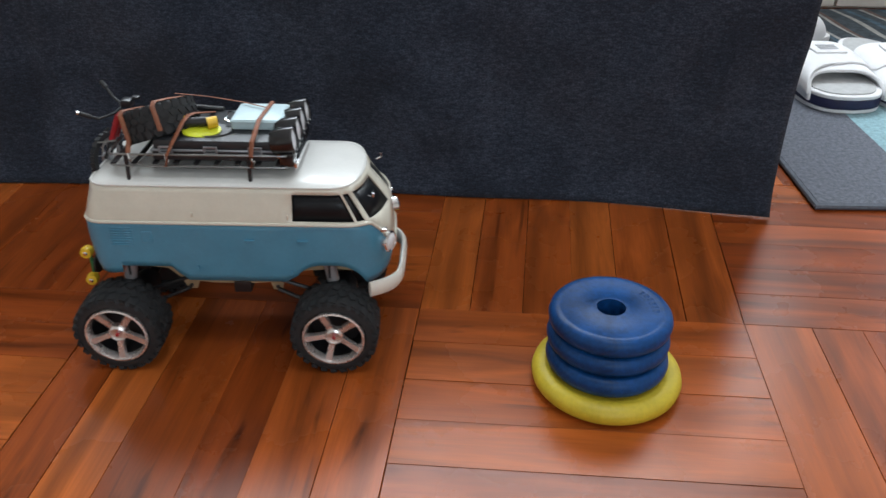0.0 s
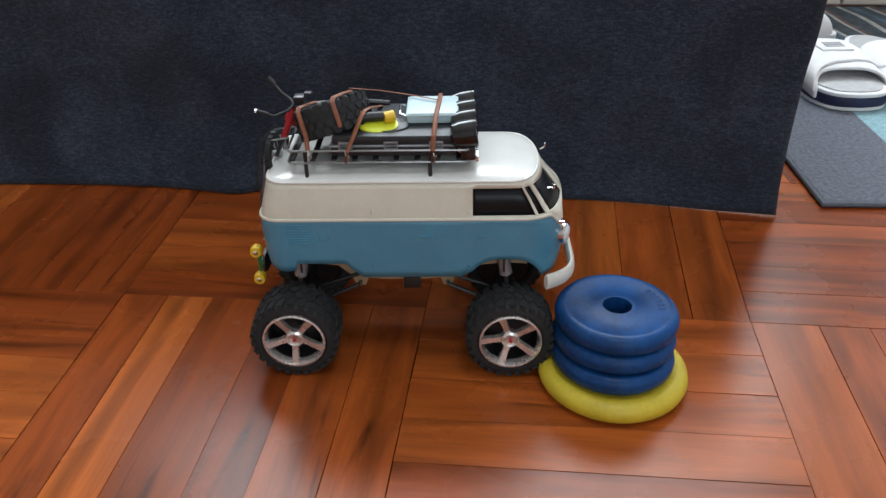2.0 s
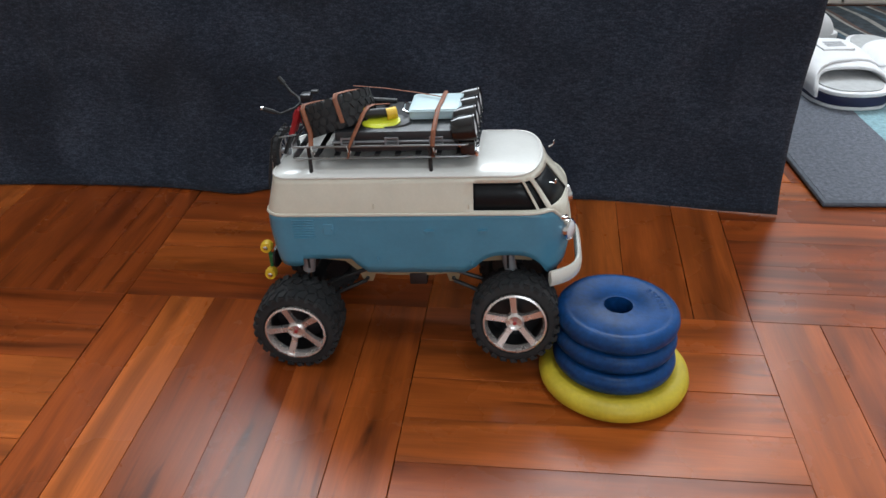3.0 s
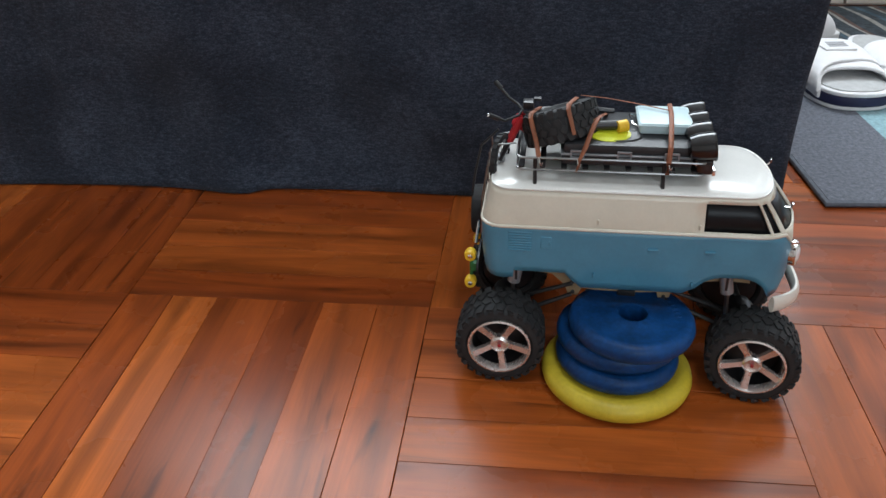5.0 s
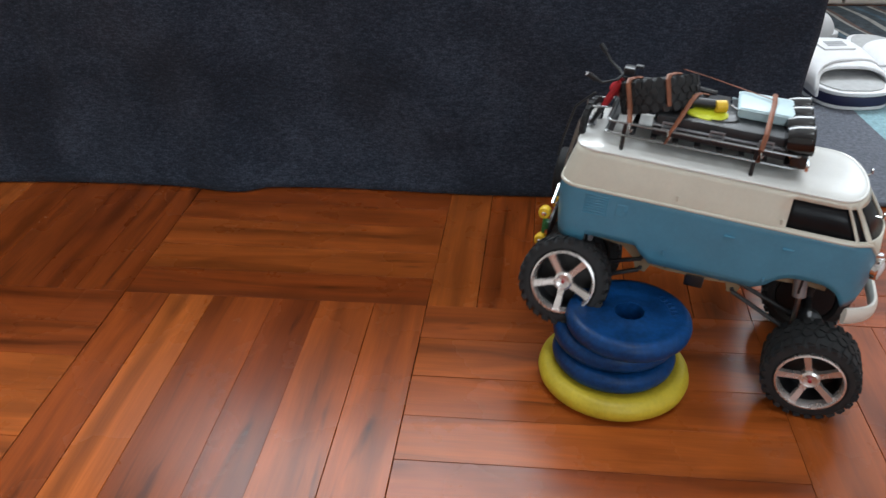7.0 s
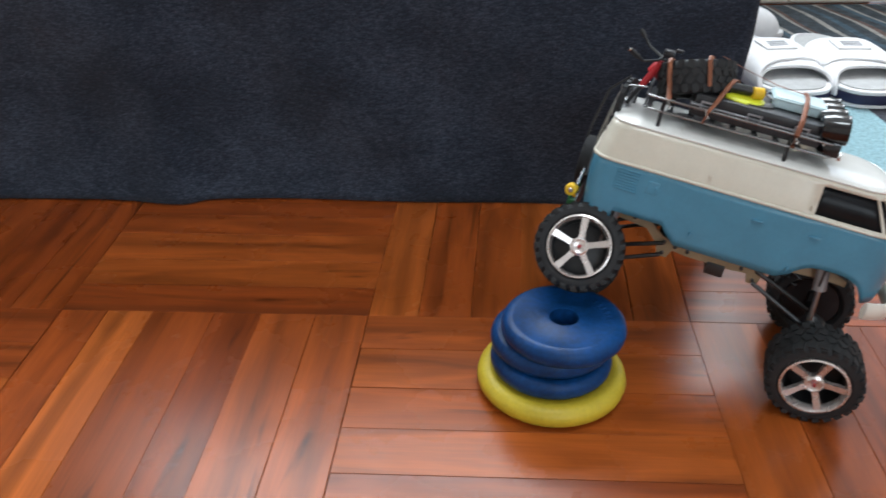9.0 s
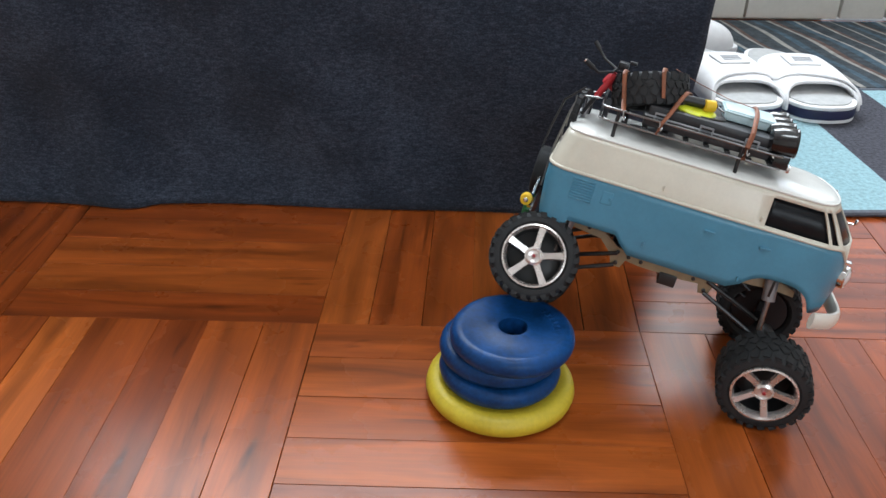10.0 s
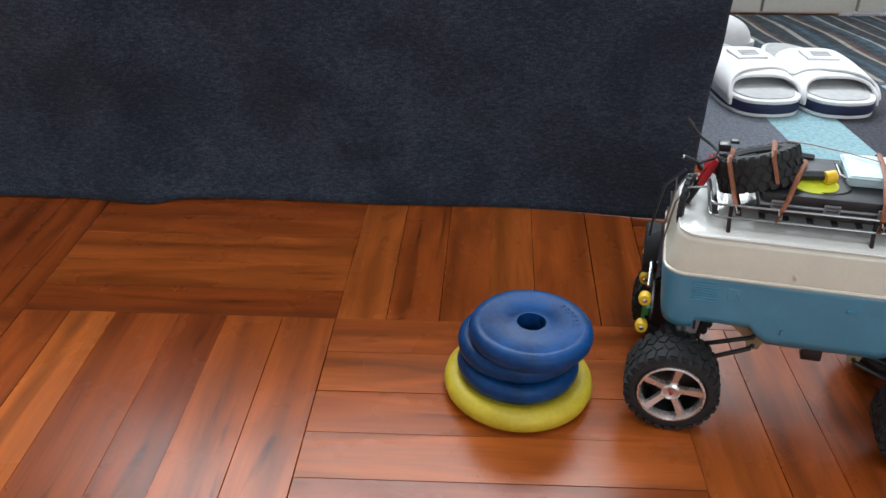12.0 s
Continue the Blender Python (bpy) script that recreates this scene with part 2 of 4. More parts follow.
def slab(bm, outline, z0, z1, m=Matrix(), bev=0.0):
    """A flat outline of (x, y) given thickness."""
    lo = [bm.verts.new(m @ Vector((x, y, z0))) for x, y in outline]
    hi = [bm.verts.new(m @ Vector((x, y, z1))) for x, y in outline]
    fs = [bm.faces.new(lo), bm.faces.new(hi)]
    for i in range(len(outline)):
        j = (i + 1) % len(outline)
        fs.append(bm.faces.new((lo[i], lo[j], hi[j], hi[i])))
    if bev:
        edges = list({e for f in fs[:2] for e in f.edges})
        bmesh.ops.bevel(bm, geom=edges, offset=bev, segments=2, profile=0.6, affect="EDGES")


def thicken(bm, t):
    """Give a sheet a real edge, t metres down."""
    r = bmesh.ops.extrude_face_region(bm, geom=bm.faces[:])
    for v in [g for g in r["geom"] if isinstance(g, bmesh.types.BMVert)]:
        v.co.z -= t


def empty(name, m=Matrix()):
    ob = new(name)
    ob.empty_display_size = 0.05
    ob.matrix_basis = m
    return ob


AX_Y = Matrix.Rotation(radians(90), 4, "X")  # z axis to -y
AX_X = Matrix.Rotation(radians(90), 4, "Y")  # z axis to +x


# ---- room ----
def wall(name, c, s, openings=(), m=None):
    """A wall slab; openings as (from, to, low, high) along its axis."""
    bm = bmesh.new()
    if not openings:
        box(bm, c, s)
    else:
        a0, a1 = c[0] - s[0] / 2, c[0] + s[0] / 2
        at = a0
        for o0, o1, z0, z1 in openings:
            box(bm, ((at + o0) / 2, c[1], c[2]), (o0 - at, s[1], s[2]))
            top, bot = c[2] + s[2] / 2, c[2] - s[2] / 2
            if z0 > bot + 0.001:
                box(bm, ((o0 + o1) / 2, c[1], (bot + z0) / 2), (o1 - o0, s[1], z0 - bot))
            box(bm, ((o0 + o1) / 2, c[1], (z1 + top) / 2), (o1 - o0, s[1], top - z1))
            at = o1
        box(bm, ((at + a1) / 2, c[1], c[2]), (a1 - at, s[1], s[2]))
    return tagged(part(name, bm, m or M["wall"]), "plain light painted room wall", "wall", kind="structure")


WALL_Y = 2.36
wall("wall_north", (0.1, WALL_Y + 0.06, 1.2), (4.8, 0.12, 2.48), [(-0.98, 1.10, 0.76, 2.08), (1.14, 2.04, 0.0, 2.10)])
# the south opening is cut only for the added window
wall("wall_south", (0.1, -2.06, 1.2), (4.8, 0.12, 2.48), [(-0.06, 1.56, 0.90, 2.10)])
wall("wall_west", (-2.36, 0.18, 1.2), (0.12, 4.36, 2.48))
wall("wall_east", (2.56, 0.16, 1.2), (0.12, 4.32, 2.48))
bm = bmesh.new()
box(bm, (0.1, 0.18, 2.49), (5.0, 4.7, 0.08))
tagged(part("ceiling", bm, M["ceiling"]), "plain white ceiling", "ceiling", kind="structure")

# window over the covered furniture
win = tagged(empty("window_1"), "white framed window in the wall", "window", kind="structure")
for nm, c, s in (("window_frame", (0.06, 2.37, 0.785), (2.08, 0.06, 0.05)), ("window_frame", (0.06, 2.37, 2.055), (2.08, 0.06, 0.05)),
                 ("window_frame", (-0.955, 2.37, 1.42), (0.05, 0.06, 1.22)), ("window_frame", (1.075, 2.37, 1.42), (0.05, 0.06, 1.22)),
                 ("window_frame", (-0.28, 2.37, 1.42), (0.04, 0.05, 1.22)), ("window_frame", (0.40, 2.37, 1.42), (0.04, 0.05, 1.22))):
    bm = bmesh.new()
    box(bm, c, s, bev=0.004)
    part(nm, bm, M["white_paint"], win)

# unseen window made up round the south fill lamp
added_win = tagged(empty("added_window"), "white framed window added behind to hold a fill lamp", "window", kind="structure")
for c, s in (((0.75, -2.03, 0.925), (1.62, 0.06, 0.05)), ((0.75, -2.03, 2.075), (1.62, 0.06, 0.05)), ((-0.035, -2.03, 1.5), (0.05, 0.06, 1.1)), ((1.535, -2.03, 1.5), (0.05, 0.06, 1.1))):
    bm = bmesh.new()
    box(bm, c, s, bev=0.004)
    part("window_frame", bm, M["white_paint"], added_win)
# rim of the made-up lamp, out of view round the overhead fill
added_lamp = tagged(empty("added_ceiling_lamp"), "round white lamp rim added at the ceiling for fill light", "ceiling lamp")
bm = bmesh.new()
lathe(bm, [(0.24, 2.45), (0.26, 2.44), (0.26, 2.40), (0.245, 2.385), (0.235, 2.40), (0.235, 2.44)], 40, Matrix.Translation((0.30, 0.45, 0.0)), closed=True)
part("lamp_rim", bm, M["white_paint"], added_lamp)

# white balcony door: post, low panel, glazing bars
door = tagged(empty("door_1"), "closed white painted door with panel foot", "door", kind="structure")
for nm, c, s in (("bottom_rail", (1.66, 2.352, 0.17), (0.74, 0.04, 0.32)), ("stile", (1.225, 2.352, 1.05), (0.11, 0.04, 2.08)),
                 ("stile", (1.98, 2.352, 1.05), (0.09, 0.04, 2.08)), ("top_rail", (1.61, 2.352, 2.05), (0.66, 0.04, 0.08))):
    bm = bmesh.new()
    box(bm, c, s, bev=0.004)
    part(nm, bm, M["white_paint"], door)
# painted skirting panels along the foot of the wall
sk = tagged(empty("baseboard"), "white painted panel along the foot of the wall", "baseboard", kind="structure")
for x0, x1 in ((-2.28, 0.932), (0.938, 1.165)):
    bm = bmesh.new()
    box(bm, ((x0 + x1) / 2, WALL_Y - 0.012, 0.078), (x1 - x0, 0.022, 0.14), bev=0.003)
    part("panel", bm, M["white_paint"], sk)


# ---- draped cover ----
def drape():
    x0, x1 = -2.1, 0.449
    nx, nz = 260, 60
    H = 0.46
    bm = bmesh.new()
    grid = []
    for k in range(nz + 1):
        w = k / nz
        row = []
        for i in range(nx + 1):
            u = i / nx
            x = x0 + (x1 - x0) * u
            d = x1 - x
            y = 1.337 + 0.078 * (1 - math.exp(-d / 0.38))
            low = 1 - w
            # soft slanting folds that die out towards the hem, a pleat, and the foot flaring over the floor
            soft = min(1.0, w * 5)
            fold = 0.020 * soft * noise.noise((x * 5.5 + w * 1.2, w * 1.6, 3.1)) + 0.009 * soft * noise.noise((x * 12 - w * 2.0, w * 2.6, 8.3))
            fold += 0.0035 * noise.noise((x * 26, w * 5, 5.0)) * soft
            fold += 0.022 * low ** 9 + 0.003 * math.sin(x * 17 + 0.8) * low ** 3
            q = (x + 0.262 + 0.10 * w) / (0.055 if x + 0.262 + 0.10 * w < 0 else 0.024)
            fold += 0.015 * math.exp(-q * q) * low ** 1.6
            hem = 0.001 + 0.004 * max(0.0, noise.noise((x * 6, 0.3, 7.7))) * low
            z = max(0.0008, hem) * low + H * w
            lean = 0.024 * w * u ** 12
            row.append(bm.verts.new((x + lean + 0.003 * noise.noise((w * 7, 1.0, u)) * (u > 0.95), y - fold, z)))
        grid.append(row)
    top = []
    for i in range(nx + 1):
        v = grid[-1][i].co
        top.append(bm.verts.new((v.x, v.y + 0.05, H + 0.012)))
    grid.append(top)
    far = []
    for i in range(nx + 1):
        far.append(bm.verts.new((grid[-1][i].co.x, 2.30, H + 0.012)))
    grid.append(far)
    for a, b in zip(grid, grid[1:]):
        for i in range(nx):
            bm.faces.new((a[i], a[i + 1], b[i + 1], b[i]))
    ob = part("furniture_cover", bm, M["cloth"], angle=80)
    so = ob.modifiers.new("thick", "SOLIDIFY")
    so.thickness, so.offset = 0.003, 1
    tagged(ob, "dark blue-grey felt cover hanging to the wooden floor", "cover")
    bm = bmesh.new()
    box(bm, (-0.86, 1.93, 0.450), (2.48, 0.72, 0.014), bev=0.004)
    for lx in (-1.95, 0.22):
        for ly in (1.66, 2.2):
            box(bm, (lx, ly, 0.2215), (0.06, 0.06, 0.443))
    tagged(part("low_table", bm, M["darkgrey"]), "low dark table hidden under the felt cover", "table")


drape()


# ---- mats ----
def floor_mat():
    th = tagged(empty("doormat", Matrix.Translation((0.0, 0.0, 0.0))), "grey and aqua banded mat lying on the parquet", "mat")
    y0, y1 = 1.345, 1.835
    for nm, a, b, mm, lab in (("band", 0.526, 0.690, "ruggrey", "grey pile band"), ("band", 0.690, 0.811, "rugblue", "aqua pile band"),
                              ("band", 0.811, 0.974, "rugdark", "dark grey pile band"), ("band", 0.974, 1.10, "rugblue", "aqua pile band"),
                              ("band", 1.10, 1.24, "ruggrey", "grey pile band")):
        bm = bmesh.new()
        n = 14
        vs = [[bm.verts.new((a + (b - a) * i / n, y0 + (y1 - y0) * j / (3 * n), 0.0062 + 0.0007 * noise.noise((i * 1.7 + a * 90, j * 0.9, 2)))) for i in range(n + 1)] for j in range(3 * n + 1)]
        for j in range(3 * n):
            for i in range(n):
                bm.faces.new((vs[j][i], vs[j][i + 1], vs[j + 1][i + 1], vs[j + 1][i]))
        thicken(bm, 0.0035)
        part(nm, bm, M[mm], th, lab)
    bm = bmesh.new()
    tube(bm, [(0.521, 1.341, 0.0045), (1.245, 1.341, 0.0045), (1.245, 1.838, 0.0045), (0.521, 1.838, 0.0045)], 0.0068, 8, closed=True, flat=0.65)
    part("binding", bm, M["rugedge"], th, "dark sewn edge binding")
    bm = bmesh.new()
    box(bm, (0.883, 1.59, 0.0012), (0.72, 0.49, 0.0022))
    part("backing", bm, M["rugedge"], th)


def striped_mat():
    th = tagged(empty("striped_mat"), "striped woven mat in slate teal cream and brown", "mat")
    rnd = random.Random(4)
    x = 0.44
    order = ["s_dark", "s_dark", "s_cream", "s_dark", "s_teal", "s_dark", "s_cream", "s_brown", "s_dark", "s_teal", "s_cream", "s_dark", "s_dark", "s_cream", "s_brown"]
    k = 0
    phase = rnd.random() * 6
    wob = lambda y, q: 0.17 * (2.30 - y) + 0.006 * math.sin(y * 9 + q * 0.15 + phase) + 0.004 * math.sin(y * 23 + q * 0.4)
    while x < 1.95:
        w = rnd.uniform(0.008, 0.021) * (0.62 if order[k % 15] in ("s_cream", "s_brown") else 1.3)
        bm = bmesh.new()
        n = 16
        a = [bm.verts.new((x + wob(1.85 + 0.47 * i / n, k), 1.85 + 0.47 * i / n, 0.0065)) for i in range(n + 1)]
        b = [bm.verts.new((x + w + wob(1.85 + 0.47 * i / n, k + 1), 1.85 + 0.47 * i / n, 0.0065)) for i in range(n + 1)]
        for i in range(n):
            bm.faces.new((a[i], b[i], b[i + 1], a[i + 1]))
        thicken(bm, 0.0045)
        part("stripe", bm, M[order[k % 15]], th)
        x += w
        k += 1
    bm = bmesh.new()
    box(bm, (1.22, 2.085, 0.001), (1.44, 0.468, 0.0018))
    part("backing", bm, M["s_dark"], th)


floor_mat()
striped_mat()


# ---- slides ----
def sole_outline(L, W, n=40):
    out = []
    for i in range(n):
        a = 2 * math.pi * i / n
        c, s = math.cos(a), math.sin(a)
        y = L / 2 * (math.copysign(abs(s) ** (0.42 if s < 0 else 0.8), s))
        k = 0.5 + 0.5 * (-y / (L / 2))
        w = W * (0.40 + 0.10 * k)
        out.append((w * math.copysign(abs(c) ** 0.72, c), y))
    return out


def slide(m, label, mirror=1):
    """Pool slide, toe to -y."""
    th = tagged(empty("slide_sandal", m), label, "sandal", group="pair of slides on the mat")
    L, W = 0.340, 0.142
    for nm, z0, z1, k, mm, lab in (("outsole", 0.0, 0.0065, 1.0, "foam", "white outsole"), ("stripe", 0.0065, 0.0225, 1.005, "navy", "navy side stripe"),
                                   ("midsole", 0.0225, 0.029, 1.0, "foam", "white midsole")):
        bm = bmesh.new()
        slab(bm, [(x * k, y * k) for x, y in sole_outline(L, W)], z0, z1, bev=0.0025)
        part(nm, bm, M[mm], th, lab)
    bm = bmesh.new()
    slab(bm, [(x * 0.88, y * 0.94) for x, y in sole_outline(L, W)], 0.0285, 0.0312, bev=0.001)
    part("insole", bm, M["insole"], th, "grey textured insole")
    # strap: a padded arch over the foot, and a broad flap that closes over it towards the outer side
    def arch(u0, u1, hw, rise, front, back, lift):
        bm = bmesh.new()
        nu, nv = 34, 12
        rows = []
        for q in range(nv + 1):
            v = q / nv
            row = []
            for i in range(nu + 1):
                u = u0 + (u1 - u0) * i / nu
                a = math.pi * u
                c, sn = math.cos(a), max(0.0, math.sin(a))
                w = hw + 0.002 * v
                x = -w * math.copysign(abs(c) ** 0.62, c) * mirror
                z = lift + (rise + 0.006 * math.sin(math.pi * min(1.0, v * 0.8))) * sn ** 0.5
                f, b = front(u), back(u)
                row.append(bm.verts.new((x, f + (b - f) * v, z)))
            rows.append(row)
        for p, q in zip(rows, rows[1:]):
            for i in range(nu):
                bm.faces.new((p[i], p[i + 1], q[i + 1], q[i]))
        return bm

    def padded(name, bm, t, lab):
        ob = part(name, bm, M["foam"], th, lab, angle=60)
        so = ob.modifiers.new("thick", "SOLIDIFY")
        so.thickness, so.offset = t, -1
        bv = ob.modifiers.new("round", "BEVEL")
        bv.width, bv.segments, bv.limit_method = 0.0022, 2, "ANGLE"

    sin_u = lambda u: max(0.0, math.sin(math.pi * u))
    padded("strap", arch(0.0, 1.0, 0.0665, 0.0400, lambda u: -0.140 + 0.040 * sin_u(u) ** 1.3, lambda u: 0.008 + 0.018 * sin_u(u), 0.012), 0.006, "padded white strap")
    # the flap starts low at the inner side and ends in a rounded overhang at the outer one
    padded("strap_flap", arch(0.015, 0.90, 0.0690, 0.0465, lambda u: -0.139 + 0.062 * min(1.0, u / 0.55) ** 1.1 + 0.030 * max(0.0, (u - 0.78) / 0.12) ** 3, lambda u: 0.012 + 0.016 * sin_u(u) - 0.030 * max(0.0, (u - 0.78) / 0.12) ** 3, 0.0125), 0.0045, "broad white closing flap")
    tab = pose(0.002 * mirror, -0.026, 0.0640, 4, 0, 3 * mirror)
    bm = bmesh.new()
    slab(bm, [(-0.028, -0.022), (0.028, -0.022), (0.033, 0.02), (-0.033, 0.02)], 0, 0.004, bev=0.0015)
    t = part("strap_tab", bm, M["foam"], th, "raised white tab", tab)
    for q in range(3):
        bm = bmesh.new()
        box(bm, (0.0, -0.008 + q * 0.008, 0.0045), (0.034, 0.005, 0.001), bev=0.0003, seg=1)
        part("print_bar", bm, M["label"], t, "pale grey printed bar")
    return th


slide(pose(0.693, 1.833, 0.0075, 0, 0, 2), "white foam slide with navy stripe standing on the mat")
slide(pose(0.829, 1.828, 0.0075, 0, 0, -1), "white foam slide with navy stripe beside its pair", -1)


def slipper(m):
    """Closed white house slipper seen from its rounded toe, toe to +x."""
    th = tagged(empty("house_slipper", m), "plain white closed slipper on the striped mat", "slipper")
    bm = bmesh.new()
    slab(bm, [(y, x) for x, y in sole_outline(0.26, 0.10)], 0.0, 0.014, bev=0.003)
    part("sole", bm, M["foam"], th, "white rubber sole")
    bm = bmesh.new()
    rows = []
    for k in range(11):
        e = math.pi / 2 * k / 10
        rows.append([bm.verts.new((0.118 * math.cos(e) * math.copysign(abs(math.cos(a)) ** 0.7, math.cos(a)) + 0.002, 0.047 * math.cos(e) ** 0.7 * math.sin(a), 0.0135 + 0.062 * math.sin(e))) for a in [2 * math.pi * i / 32 for i in range(32)]])
    for p, q in zip(rows, rows[1:]):
        for i in range(32):
            bm.faces.new((p[i], p[(i + 1) % 32], q[(i + 1) % 32], q[i]))
    bmesh.ops.remove_doubles(bm, verts=bm.verts[:], dist=0.0004)
    part("upper", bm, M["foam"], th, "rounded white upper", angle=70)


slipper(pose(0.690, 2.050, 0.0068, 0, 0, 14))


# ---- weight plates ----
def plate_mesh(bm, R, h, hole, round_r, dish):
    prof = [(hole, 0.0015), (hole + 0.0015, 0.0), (R - round_r, 0.0)]
    for i in range(7):
        a = -90 + 180 * i / 6
        prof.append((R - round_r + round_r * math.cos(radians(a)), h / 2 + (h / 2) * math.sin(radians(a))))
    prof += [(R - round_r - 0.003, h - 0.0002), (R - round_r - 0.006, h - dish), (hole + 0.006, h - dish), (hole + 0.004, h - dish * 0.3), (hole, h - dish * 0.4)]
    lathe(bm, prof, 72, closed=True)


def weight_plate(name, R, h, hole, material, at, label, text=True, rr=0.008):
    th = tagged(empty(name, Matrix.Translation(at)), label, "weight plate", group="stack of weight plates")
    bm = bmesh.new()
    plate_mesh(bm, R, h, hole, rr, 0.0012)
    part("disc", bm, material, th)
    if text:
        for k in range(6):
            a = radians(54 - k * 8.5)
            bm = bmesh.new()
            box(bm, (0, 0, 0), (0.0085, 0.0050 if k % 2 else 0.0036, 0.0012), bev=0.0004, seg=1)
            box(bm, (0.001, 0, 0.0002), (0.0030, 0.0020, 0.0014))
            part("embossed_bar", bm, material, th, m=Matrix.Rotation(a - 0.3, 4, "Z") @ Matrix.Translation((R * 0.72, 0, h - 0.0015)))
    return th


SX, SY = 0.1835, 0.984
weight_plate("weight_plate", 0.0712, 0.0215, 0.0135, M["wyellow"], (SX, SY + 0.0005, 0.0005), "thick yellow vinyl weight plate lying on the parquet", False, 0.0105)
weight_plate("weight_plate", 0.0575, 0.0195, 0.0135, M["wblue"], (SX - 0.0015, SY + 0.001, 0.0222), "blue vinyl weight plate resting on the yellow plate", False)
weight_plate("weight_plate", 0.0575, 0.0195, 0.0135, M["wblue"], (SX - 0.0015, SY + 0.006, 0.0419), "blue vinyl weight plate in the middle of the stack", False)
top_plate = weight_plate("weight_plate", 0.0575, 0.0195, 0.0135, M["wblue"], (SX - 0.001, SY + 0.008, 0.0616), "worn blue vinyl weight plate on top with embossed marks")


# ---- toy van ----
WR, WW = 0.0422, 0.0415  # tyre radius and width


def tyre_mesh(bm, R, w, inner, m=Matrix()):
    h = w / 2
    prof = [(inner, -h * 0.82), (inner + 0.003, -h), (R * 0.84, -h), (R * 0.91, -h * 0.93), (R * 0.958, -h * 0.78), (R * 0.97, 0), (R * 0.958, h * 0.78), (R * 0.91, h * 0.93), (R * 0.84, h), (inner + 0.003, h), (inner, h * 0.82)]
    lathe(bm, prof, 48, m, closed=True)


def tread_mesh(bm, R, w, lugs=26, m=Matrix()):
    h = w / 2
    for k in range(lugs):
        a = 2 * math.pi * k / lugs
        da = math.pi / lugs
        for y, sh, ly, tw in ((-h * 0.72, 0, w * 0.23, 0.25), (-h * 0.24, da, w * 0.20, -0.5), (h * 0.24, 0, w * 0.20, 0.5), (h * 0.72, da, w * 0.23, -0.25)):
            mm = m @ Matrix.Rotation(a + sh, 4, "Z") @ Matrix.Translation((R * (0.978 if abs(y) < h * 0.5 else 0.964), 0, y)) @ Matrix.Rotation(tw, 4, "X")
            box(bm, (0, 0, 0), (R * 0.044, 2 * math.pi * R / lugs * 0.60, ly), mm)
        for sg in (-1, 1):
            mm = m @ Matrix.Rotation(a + (da if sg > 0 else 0), 4, "Z") @ Matrix.Translation((R * 0.905, 0, sg * h * 0.945))
            box(bm, (0, 0, 0), (R * 0.075, 2 * math.pi * R / lugs * 0.5, w * 0.07), mm)


def wheel(parent, side):
    """Wheel whose axle is y; side -1 shows its face to -y."""
    wh = empty("wheel")
    wh.parent = parent
    face = Matrix.Rotation(radians(90), 4, "X") if side < 0 else Matrix.Rotation(radians(-90), 4, "X")
    bm = bmesh.new()
    tyre_mesh(bm, WR, WW, 0.0288, m=face)
    part("tyre", bm, M["rubber"], wh, "black rubber tyre")
    bm = bmesh.new()
    tread_mesh(bm, WR, WW, m=face)
    tagged(part("tread", bm, M["rubber"], wh, "black block tread"), kind="stuff")
    h = WW / 2
    bm = bmesh.new()
    lathe(bm, [(0.0296, h * 0.80), (0.0296, h + 0.0008), (0.0279, h + 0.0014), (0.0264, h - 0.0025), (0.0258, h - 0.0075), (0.0282, h - 0.0075)], 48, face, closed=True)
    part("rim", bm, M["rim"], wh, "satin silver rim")
    for k in range(5):
        bm = bmesh.new()
        mm = face @ Matrix.Rotation(2 * math.pi * k / 5, 4, "Z")
        vs = []
        for x, hw, z in ((0.004, 0.0042, h - 0.005), (0.014, 0.0032, h - 0.0035), (0.0270, 0.0040, h - 0.001)):
            vs.append([bm.verts.new(mm @ Vector((x, sy * hw, z + dz))) for sy, dz in ((-1, -0.004), (1, -0.004), (0.8, 0), (-0.8, 0))])
        for a, b in zip(vs, vs[1:]):
            for i in range(4):
                bm.faces.new((a[i], a[(i + 1) % 4], b[(i + 1) % 4], b[i]))
        bm.faces.new(vs[0])
        bm.faces.new(vs[-1])
        part("spoke", bm, M["rim"], wh)
    bm = bmesh.new()
    lathe(bm, [(0.0088, h - 0.010), (0.0086, h - 0.0032), (0.0066, h - 0.0018), (0.0045, h - 0.0030)], 20, face)
    part("hub", bm, M["rim"], wh)
    bm = bmesh.new()
    lathe(bm, [(0.0017, h - 0.004), (0.0017, h - 0.0008), (0.0011, h - 0.0004)], 6, face)
    part("wheel_nut", bm, M["red"], wh, "small red wheel nut")
    # black cup added behind the spokes in place of the shade in the gaps
    bm = bmesh.new()
    lathe(bm, [(0.0275, -h * 0.80), (0.0275, h * 0.62), (0.0260, h * 0.62), (0.0250, -h * 0.30), (0.0060, -h * 0.20)], 24, face)
    part("drum", bm, M["black"], wh)
    return wh


def lerp(x, pts):
    return float(np.interp(x, [p[0] for p in pts], [p[1] for p in pts]))


